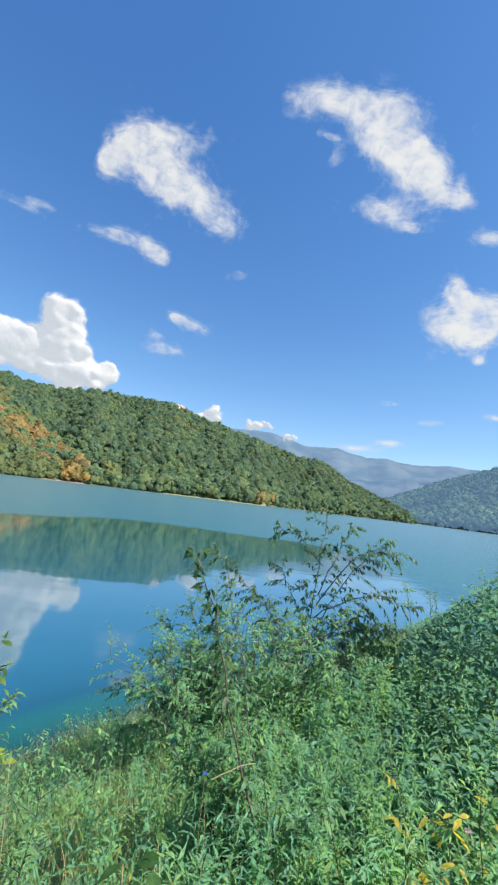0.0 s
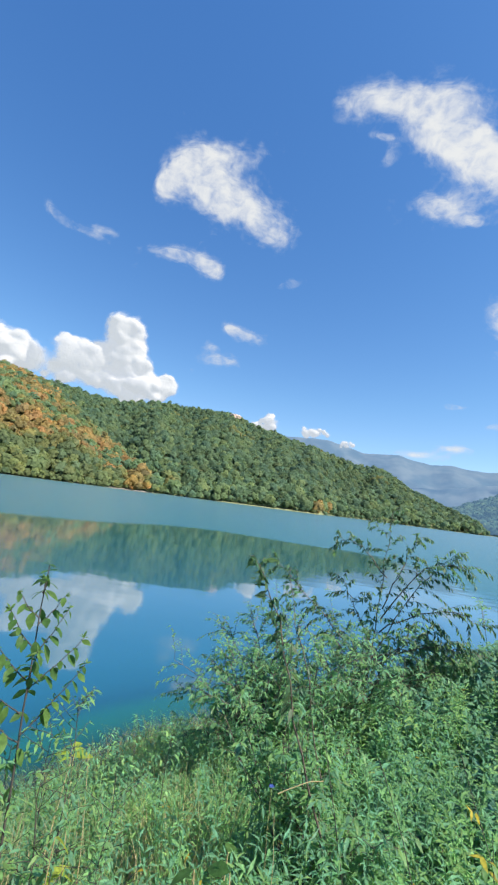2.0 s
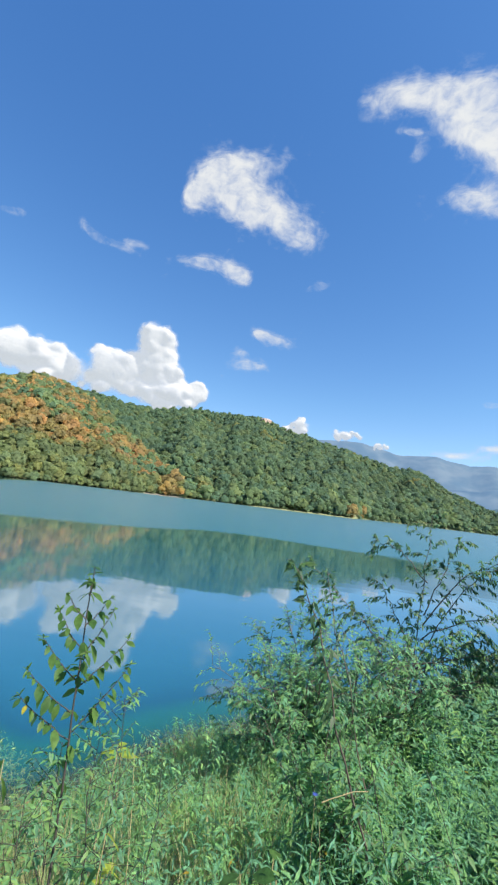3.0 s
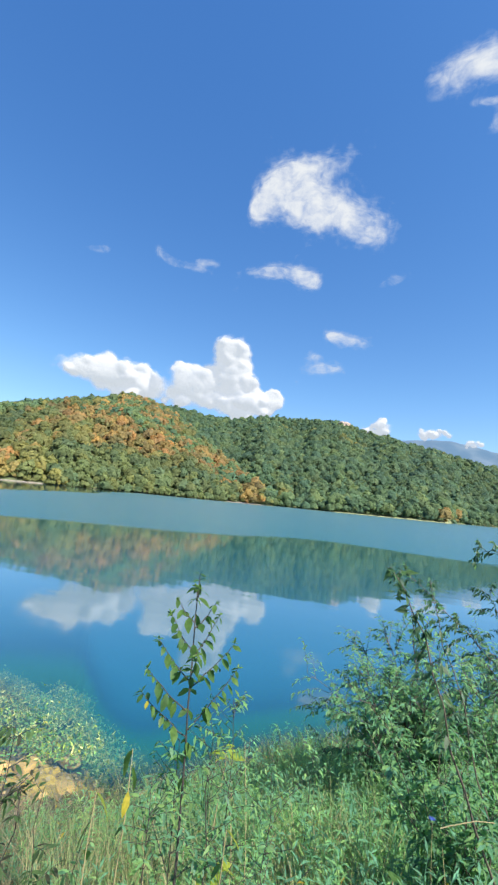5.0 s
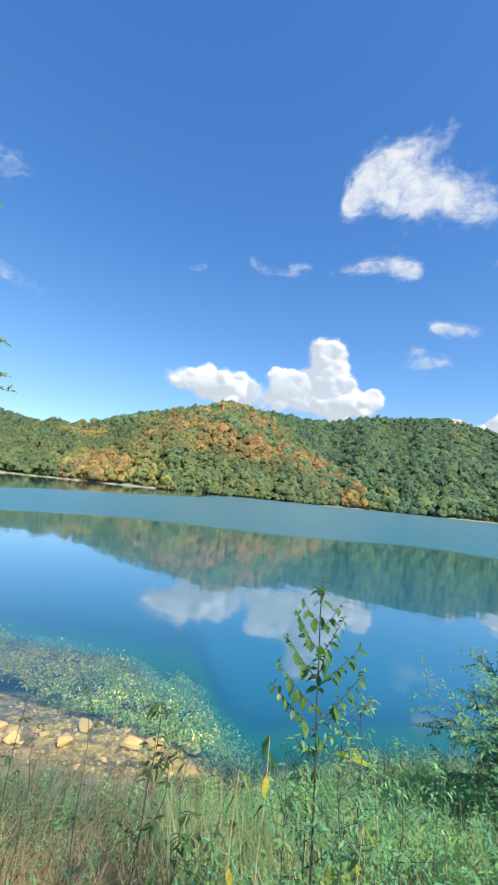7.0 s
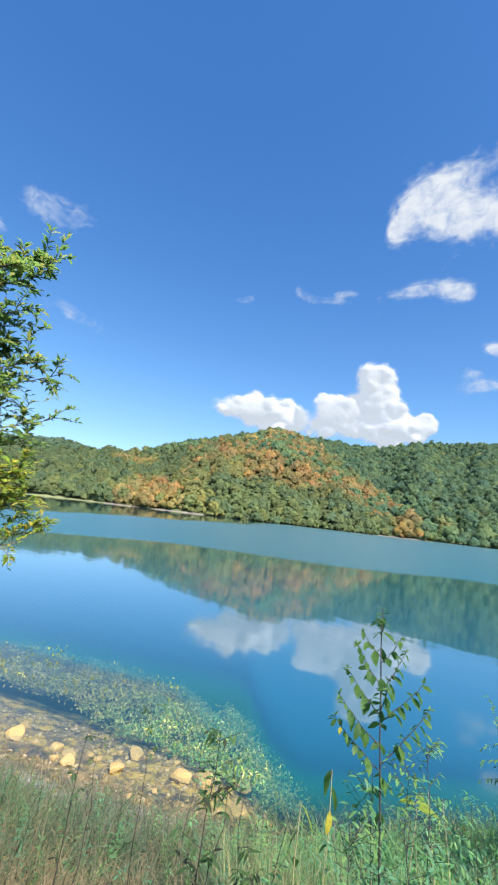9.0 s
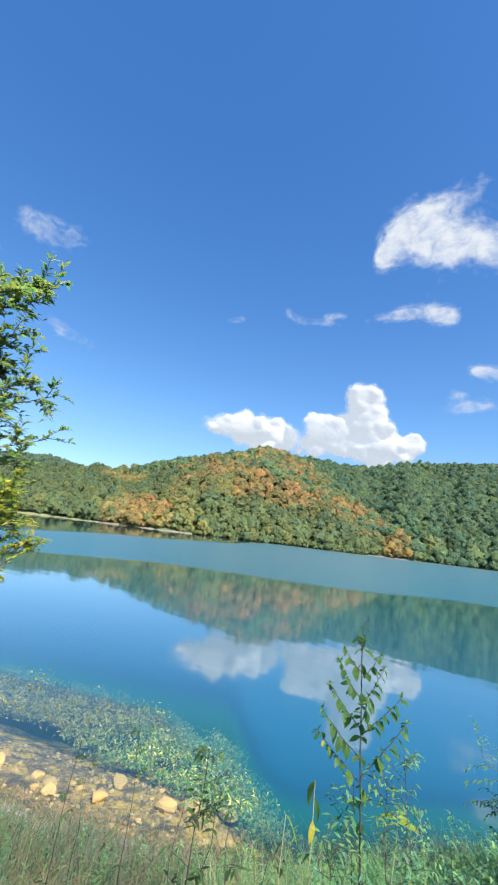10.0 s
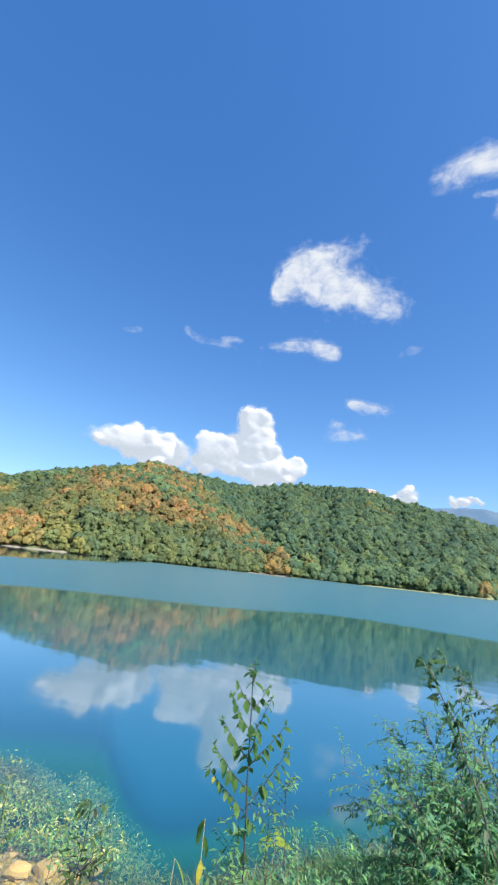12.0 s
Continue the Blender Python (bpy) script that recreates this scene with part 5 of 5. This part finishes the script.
STEM = material("dry_stem", stem_build)
YELLOWING = np.array([(0.15, 0.33, 0.13), (0.17, 0.35, 0.14), (0.24, 0.36, 0.11), (0.14, 0.32, 0.15), (0.45, 0.38, 0.07), (0.15, 0.33, 0.14), (0.16, 0.34, 0.13)])
WITHERED = np.array([(0.09, 0.17, 0.07), (0.07, 0.13, 0.06), (0.11, 0.20, 0.08), (0.06, 0.07, 0.05)])
for k, (foot, tip, label, count, ln, opts) in enumerate((
        ((-0.55, 1.2), (-0.70, 1.37, 3.28), "bushy drooping green herb beside the sapling", 300, 0.030, dict(fan=0.17, palette=HERB_GREENS * 0.75)),
        ((-0.62, 1.15), (-0.71, 1.26, 3.22), "leafy pale green herb beside the sapling", 260, 0.030, dict(fan=0.17, palette=HERB_GREENS * 0.75)),
        ((-0.78, 1.18), (-0.83, 1.25, 3.17), "leafy pale green herb beside the sapling", 250, 0.032, dict(fan=0.17, palette=HERB_GREENS * 0.75)),
        ((-0.74, 1.02), (-0.82, 1.10, 3.05), "leafy pale green herb beside the sapling", 220, 0.034, dict(fan=0.17, palette=HERB_GREENS * 0.75)),
        ((-0.52, 1.4), (-0.58, 1.5, 3.02), "leafy pale green herb beside the sapling", 220, 0.034, dict(fan=0.2, palette=HERB_GREENS * 0.75)),
        ((0.80, 1.35), (0.74, 1.42, 3.16), "leaning herb with yellowing leaves", 60, 0.055, dict(fan=0.1, palette=YELLOWING)),
        ((0.72, 1.5), (0.67, 1.56, 3.06), "leaning herb with yellowing leaves", 48, 0.055, dict(fan=0.1, palette=YELLOWING)),
        ((0.92, 1.4), (0.87, 1.46, 3.18), "leaning herb with yellowing leaves", 60, 0.055, dict(fan=0.1, palette=YELLOWING)),
        ((0.68, 1.12), (0.64, 1.19, 3.10), "leaning herb with yellowing leaves", 48, 0.05, dict(fan=0.1, palette=YELLOWING)),
        ((-0.9, 1.5), (-0.86, 1.72, 2.86), "herb with broad yellow-green leaves", 12, 0.09, dict(palette=np.array([(0.34, 0.42, 0.07)]), dark=False, width=0.4, fan=0.13)),
        ((-1.53, 1.08), (-1.49, 1.15, 3.05), "dark-stemmed herb with withered leaves", 84, 0.05, dict(fan=0.14, palette=WITHERED, thick=0.0045)),
        ((-1.50, 1.05), (-1.41, 1.15, 2.86), "dark-stemmed herb with withered leaves", 48, 0.045, dict(fan=0.10, palette=WITHERED, thick=0.004)),
        ((-1.40, 1.22), (-1.39, 1.24, 2.83), "dark-stemmed herb with withered leaves", 60, 0.05, dict(fan=0.13, palette=WITHERED)),
        ((-1.3, 1.15), (-1.28, 1.4, 2.7), "slender green herb on the bank", 60, 0.05, dict(fan=0.14)),
        ((-2.12, 0.78), (-2.08, 0.85, 2.92), "long thin leaning stalk with few leaves", 24, 0.04, dict(fan=0.07, palette=WITHERED, thick=0.004)),
        ((-2.09, 1.22), (-2.1, 1.2, 2.92), "long thin leaning stalk with few leaves", 24, 0.04, dict(fan=0.07, palette=WITHERED, thick=0.0035)),
        ((-2.3, 1.0), (-2.2, 0.98, 2.72), "long thin leaning stalk with few leaves", 18, 0.04, dict(fan=0.08, palette=WITHERED)),
        ((-2.3, 1.7), (-2.42, 1.9, 2.4), "slender green herb on the bank", 20, 0.05, dict(fan=0.08)),
        ((0.42, 1.75), (0.13, 2.1, 3.18), "dark-stemmed leafy herb among the grass", 26, 0.06, dict(fan=0.1)),
        ((0.98, 1.45), (0.70, 1.95, 3.12), "leaning herb with yellowing leaves", 26, 0.045, dict(fan=0.12, palette=np.array([(0.10, 0.20, 0.04), (0.50, 0.40, 0.05), (0.12, 0.22, 0.04)]))),
        ((0.72, 1.5), (0.40, 2.0, 2.98), "dark-stemmed leafy herb among the grass", 20, 0.06, dict(fan=0.1)),
        ((-1.0, 2.9), (-1.02, 3.0, 2.35), "feathery green herb above the water", 110, 0.045, dict(fan=0.18)),
        ((-1.3, 3.2), (-1.35, 3.3, 2.1), "feathery green herb above the water", 110, 0.045, dict(fan=0.18)),
        ((-0.75, 2.7), (-0.7, 2.75, 2.55), "feathery green herb above the water", 110, 0.045, dict(fan=0.18)),
        ((-0.5, 1.15), (-0.70, 1.40, 3.13), "bent straw-coloured dry stalk", 0, 0.05, dict(dark=False, thick=0.002)),
        ((-0.47, 1.25), (-0.66, 1.42, 3.12), "bent straw-coloured dry stalk", 0, 0.05, dict(dark=False, thick=0.002)),
        ((-0.75, 1.0), (-0.95, 1.3, 3.0), "bent straw-coloured dry stalk", 0, 0.05, dict(dark=False, thick=0.0018)),
        ((0.05, 1.35), (-0.02, 1.5, 3.0), "bent straw-coloured dry stalk", 0, 0.05, dict(dark=False, thick=0.0018)))):
    tall_weed(foot, tip, label, count, ln, 500 + k, **opts)


def broad_plant(x, y, z, leaves, size, seed):
    r = np.random.default_rng(seed)
    thing = rooted("broadleaf_plant", (x, y, float(land(x, y))), "low plant with broad dull green leaves", "plant", "broad-leaved plants")
    h = z - float(land(x, y))
    for k in range(leaves):
        a = k * 2.4 + r.uniform(0, 0.6)
        e = np.array((math.cos(a) * 0.09, math.sin(a) * 0.09, h * r.uniform(0.7, 1.0)))
        v, f = tube_arrays(curve_points((0, 0, 0), e, 0.02, 5), np.linspace(0.003, 0.002, 5), 4)
        stalk = part("leaf_stalk", mesh_from("leaf_stalk", v, f, STEM, smooth=True), thing)
        set_leaf(stalk, FRESH if k % 3 else PALE, e, (math.cos(a), math.sin(a), -0.15), size * r.uniform(0.7, 1.1), r, 1.7)
    return thing


for k, (px_, py_, pz_, n_, s_) in enumerate(((-0.05, 1.41, 2.86, 8, 0.10), (-0.17, 1.46, 2.88, 7, 0.09), (-0.2, 1.3, 2.8, 7, 0.1), (-0.45, 1.3, 2.75, 6, 0.08))):
    broad_plant(px_, py_, pz_, n_, s_, 600 + k)

def leafy_stalk(top, leaves, label, seed):
    """A slim stalk whose few broad leaves hang from its upper part: each leaf has a share of height, heading, slope, length and colour."""
    r = np.random.default_rng(seed)
    fx, fy = top[0] + r.normal(0, 0.03), top[1] + r.normal(0, 0.03)
    foot = (fx, fy, float(land(fx, fy)))
    thing = rooted("leafy_stalk", foot, label, "wild herb", "leafy stalks by the sapling")
    stem = curve_points((0, 0, -0.02), np.array(top) - np.array(foot), 0.0, 9, 0.004, seed)
    v, f = tube_arrays(stem, np.linspace(0.003, 0.0012, 9), 5)
    part("stem", mesh_from("stem", v, f, STEM, smooth=True), thing)
    for share, heading, slope, length, data in leaves:
        c, d = along_curve(stem, np.array([share]))
        a = radians(heading)
        set_leaf(thing, data, c[0], (math.cos(a), math.sin(a), slope), length, r, 1.05)
    return thing


LIME = leaf_mesh("leaf", (0.30, 0.38, 0.07))
leafy_stalk((-0.92, 0.97, 3.13), ((1.0, 40, -1.2, 0.09, LIME), (0.94, 230, -1.4, 0.075, FRESH), (0.88, 120, -1.0, 0.06, PALE)), "slim stalk with one large lime-yellow leaf", 901)
leafy_stalk((-0.93, 0.96, 2.86), ((1.0, 30, -2.2, 0.085, GOLD), (0.9, 250, -0.8, 0.06, PALE), (0.82, 150, -0.6, 0.055, FRESH)), "slim stalk with a hanging yellow leaf", 902)
leafy_stalk((-0.68, 1.06, 2.87), ((1.0, 60, -0.5, 0.07, LIME), (0.93, 220, -0.7, 0.06, PALE), (0.85, 330, -0.5, 0.05, FRESH)), "slim stalk with one large lime-yellow leaf", 903)
leafy_stalk((-0.57, 1.11, 3.08), ((1.0, 50, -0.9, 0.075, LIME), (0.93, 200, -1.1, 0.055, FRESH), (0.86, 110, -0.9, 0.055, PALE)), "slim stalk with one large lime-yellow leaf", 904)
leafy_stalk((-0.85, 1.02, 3.24), ((1.0, 210, -2.5, 0.085, PALE), (0.97, 60, -2.2, 0.075, PALE), (0.92, 300, -1.6, 0.06, GOLD), (0.85, 180, -1.0, 0.06, FRESH)), "slim stalk with long drooping green leaves", 905)

# a pale fallen stick and two flowers
stick = rooted("stick", (0.03, 1.97, 2.78), "thin pale bare stick caught among herbs", "stick")
v, f = tube_arrays(curve_points((-0.04, -0.02, 0.0), (0.15, 0.03, 0.06), 0.01, 7, 0.002, 9), np.linspace(0.0022, 0.0014, 7), 6)
part("bare_twig", mesh_from("bare_twig", v, f, STEM, smooth=True), stick)


def flower(place, foot, colour, label, seed):
    foot = (foot[0], foot[1], float(land(foot[0], foot[1])))
    thing = rooted("flower", foot, label, "flower")
    o = np.array(place) - np.array(foot)
    v, f = tube_arrays(curve_points((0, 0, 0), o, 0.0, 6, 0.004, seed), np.linspace(0.0014, 0.0008, 6), 5)
    part("stem", mesh_from("stem", v, f, STEM, smooth=True), thing)
    me = mesh_from("petal", lv, lf, HERB_LEAF, smooth=True, colour=np.tile(colour, (len(lv), 1)))
    for k in range(9):
        ob = part("petal", me, thing)
        ob.matrix_basis = Matrix.Translation(o) @ pose(0, 0, 0, 25, 0, k * 40) @ Matrix.Diagonal((0.014, 0.016, 0.016, 1))
    return thing


flower((-0.04, 1.95, 2.80), (-0.02, 2.0), (0.10, 0.16, 0.62), "small blue chicory flower on a thin stem", 1)
flower((0.78, 1.37, 3.10), (0.8, 1.42), (0.62, 0.42, 0.58), "small pale pink clover-like flower head", 2)

# ---- the tree at the edge of the bank ----
TREE_GREENS = np.array([(0.15, 0.26, 0.09), (0.20, 0.30, 0.10), (0.12, 0.23, 0.09), (0.30, 0.32, 0.11)])
TRUNK = np.array((-5.9, -0.9, float(land(-5.9, -0.9))))
tree = rooted("tree", TRUNK, "sunlit broadleaf tree with yellow-green leaves on the bank", "tree")
p = curve_points((0, 0, -0.1), (0.25, 0.25, 7.2), 0.0, 12, 0.03, 8)
v, f = tube_arrays(p, np.linspace(0.13, 0.03, 12), 9)
part("trunk", mesh_from("trunk", v, f, BARK, smooth=True), tree)
for k, tip in enumerate(((-4.42, 0.86, 6.36), (-4.40, 0.45, 6.1), (-4.46, 0.70, 5.75), (-4.43, 1.12, 5.20), (-4.50, 0.85, 5.25), (-4.52, 1.13, 4.72), (-4.6, 1.0, 4.45), (-4.6, 0.75, 4.9), (-4.62, 0.8, 5.5),
                         (-4.65, 0.95, 4.1), (-4.7, 0.85, 3.95), (-4.55, 1.30, 3.58), (-4.68, 0.9, 3.75), (-4.75, 0.5, 4.6), (-4.75, 0.4, 5.3), (-4.75, 0.35, 5.9), (-4.9, 0.6, 4.2),
                         (-4.58, 1.05, 4.05), (-4.6, 1.15, 3.9), (-4.72, 0.95, 3.8), (-4.66, 1.0, 4.2), (-4.6, 1.1, 3.45), (-4.75, 0.9, 3.98))):
    z0 = max(2.6, tip[2] - 1.1)
    a = np.array(TRUNK) + np.array((0.15, 0.15, z0 - TRUNK[2]))
    thing_limb(tree, a, tip, 0.014, 0.1, 34, 0.32, 20, 0.10, 0.034, TREE_GREENS if tip[2] > 4.3 else TREE_GREENS * (1.7, 1.35, 0.9), 700 + k, hang=-0.3, spread_up=0.15)
for k in range(16):
    tip = (-4.85 + rng.uniform(-0.25, 0.2), rng.uniform(0.1, 0.75), rng.uniform(3.9, 6.5))
    a = np.array(TRUNK) + np.array((0.15, 0.15, max(2.6, tip[2] - 1.0) - TRUNK[2]))
    thing_limb(tree, a, tip, 0.012, 0.1, 26, 0.36, 20, 0.115, 0.04, TREE_GREENS * ((1, 1, 1) if k % 3 else (1.5, 1.2, 0.8)), 780 + k, hang=-0.25, spread_up=0.2)
for k in range(10):
    a = rng.uniform(0, 6.283)
    tip = np.array((-6.0 + 1.3 * math.cos(a), -0.9 + 1.3 * math.sin(a), rng.uniform(4.0, 7.6)))
    thing_limb(tree, np.array(TRUNK) + np.array((0.1, 0.1, tip[2] - TRUNK[2] - 0.9)), tip, 0.02, 0.1, 10, 0.5, 12, 0.09, 0.035, TREE_GREENS, 740 + k, hang=0.2)

# ---- the stony shore ----
def stone_mesh(seed, detail=2):
    bm = bmesh.new()
    bmesh.ops.create_icosphere(bm, subdivisions=detail, radius=1.0)
    v = np.array([q.co[:] for q in bm.verts])
    f = np.array([[q.index for q in t.verts] for t in bm.faces])
    bm.free()
    r = np.random.default_rng(seed)
    for k in range(9):                      # flat broken faces
        d = unit(r.normal(0, 1, 3))
        h = v @ d
        cut = r.uniform(0.42, 0.75)
        v = v - d * np.maximum(h - cut, 0)[:, None] * 0.9
    v = v * (1 + 0.05 * bumps(v[:, 0] + v[:, 2] * 1.7, v[:, 1] - v[:, 2], 0.4, seed)[:, None])
    return v * r.uniform(0.75, 1.2, 3) * (1, 1, 0.72), f


STONES = [stone_mesh(k, 3) for k in range(6)]
STONE_MESHES = [mesh_from("boulder", v, f, ROCK, smooth=False) for v, f in STONES]
r = np.random.default_rng(17)
spots = [(-7.84, 2.61, 0.19), (-8.19, 2.93, 0.14), (-7.11, 3.03, 0.14), (-6.92, 3.19, 0.12), (-6.44, 4.12, 0.16), (-5.44, 4.33, 0.2), (-5.2, 4.6, 0.18), (-4.91, 5.10, 0.2), (-5.3, 4.9, 0.16),
         (-3.83, 5.26, 0.19), (-3.55, 5.2, 0.14), (-6.1, 3.55, 0.16), (-6.6, 3.0, 0.13), (-4.6, 4.75, 0.2)]
while len(spots) < 72:
    x0, y0 = ring_points(1, 5.2, 12, 34, 84, r)
    s0 = float(inland(x0, y0)[0])
    if -1.4 < s0 < 0.3 and x0[0] < -3.6:
        spots.append((float(x0[0]), float(y0[0]), r.uniform(0.03, 0.10) if s0 < -0.1 else r.uniform(0.02, 0.07)))
for k, (x0, y0, size) in enumerate(spots):
    ob = tagged(new("boulder", STONE_MESHES[k % 6]), "pale yellowish limestone boulder at the waterline", "boulder", "shore boulders")
    ob.matrix_world = pose(x0, y0, float(land(x0, y0)) + size * 0.2, r.uniform(-12, 12), r.uniform(-12, 12), r.uniform(0, 360)) @ Matrix.Diagonal((size, size, size, 1))
x, y = ring_points(9000, 4.0, 15, 25, 88, r)
s = inland(x, y)
keep = (s > np.where(x < -4.2, -1.8, 0.1)) & (s < 1.25 + 0.3 * bumps(x, y, 0.9, 77))
x, y = x[keep], y[keep]
pv, pf = stone_mesh(31, 1)
n = len(x)
size = r.uniform(0.012, 0.05, n) ** 1.0
a = r.uniform(0, 6.283, n)
q = pv[None] * size[:, None, None]
q = np.stack([q[..., 0] * np.cos(a)[:, None] - q[..., 1] * np.sin(a)[:, None], q[..., 0] * np.sin(a)[:, None] + q[..., 1] * np.cos(a)[:, None], q[..., 2]], -1) + np.c_[x, y, land(x, y) + size * 0.3][:, None]
tone = np.array([(0.30, 0.23, 0.12), (0.23, 0.17, 0.09), (0.18, 0.14, 0.09), (0.35, 0.29, 0.19)])[r.integers(0, 4, n)] * r.uniform(0.7, 1.2, (n, 1))


def pebble_build(node):
    tint = node("Attribute", attribute_name="tint").outputs["Color"]
    c = mixed(node, ramp(node, noise_of(node, 60.0, 4), 0.3, 0.7), tint, mixed(node, 1.0, tint, (0.7, 0.68, 0.62), "MULTIPLY"))
    return node("BsdfPrincipled", {"Base Color": c, "Roughness": 0.85}).outputs[0]


PEBBLE = material("pebble", pebble_build)
stuff("shore_pebbles", [(q.reshape(-1, 3), (pf[None] + len(pv) * np.arange(n)[:, None, None]).reshape(-1, 3), np.repeat(tone, len(pv), 0))], PEBBLE, "pale stony pebbles along the waterline", "pebbles")

# ---- water weeds below the surface ----
x, y = ring_points(26000, 5.5, 17, 26, 86, r)
s = inland(x, y)
edge = 0.5 * bumps(x, y, 1.3, 81)
inner, outer = weed_belt(x)
keep = (s < -inner + 0.4 * edge) & (s > -outer - 0.6 + 0.8 * edge) & (bumps(x, y, 0.5, 82) > -0.4 + 1.1 * ease(x, -5.0, -3.6)) & (x < -3.3)
sunk = ease(-s - outer + 0.8 * edge, -0.5, 0.6)[keep]
x, y = x[keep], y[keep]
floor = land(x, y)
tops = np.minimum(0.015 - np.abs(r.normal(0, 0.05, len(x))) - 0.25 * ease(bumps(x, y, 0.45, 83), 0.0, 0.5) - 0.8 * sunk, floor + 1.6)
per = 8
t = r.uniform(0.65, 1.0, (len(x), per))
p = np.stack([x[:, None] + r.normal(0, 0.07, t.shape), y[:, None] + r.normal(0, 0.07, t.shape), floor[:, None] + (tops - floor)[:, None] * t], -1)
way = np.stack([r.normal(0, 1, t.shape), r.normal(0, 1, t.shape), r.normal(0.5, 0.5, t.shape)], -1)
ln = r.uniform(0.045, 0.1, t.size)
v, f = simple_leaves(p.reshape(-1, 3), way.reshape(-1, 3), np.array((0, 0, 1.0)) + r.normal(0, 0.5, (t.size, 3)), ln, ln * 0.36)
tone = np.array([(0.20, 0.26, 0.07), (0.12, 0.22, 0.08), (0.26, 0.24, 0.06), (0.08, 0.18, 0.08), (0.38, 0.38, 0.17), (0.14, 0.24, 0.09)]) * (1.5, 1.6, 1.5)
rusty = ease(-x, 6.5, 9.0)[:, None]      # browner towards the open shore
col = np.repeat(tone[r.integers(0, 6, len(x))] * (1 - 0.6 * rusty) + np.array((0.26, 0.20, 0.08)) * 0.6 * rusty * r.uniform(0.7, 1.2, (len(x), 1)), per, 0) * r.uniform(0.7, 1.25, (t.size, 1))
stuff("water_weeds", [(v, f, np.repeat(col, 5, 0))], WEED_LEAF, "pale yellowish water weeds under clear water", "water weeds")
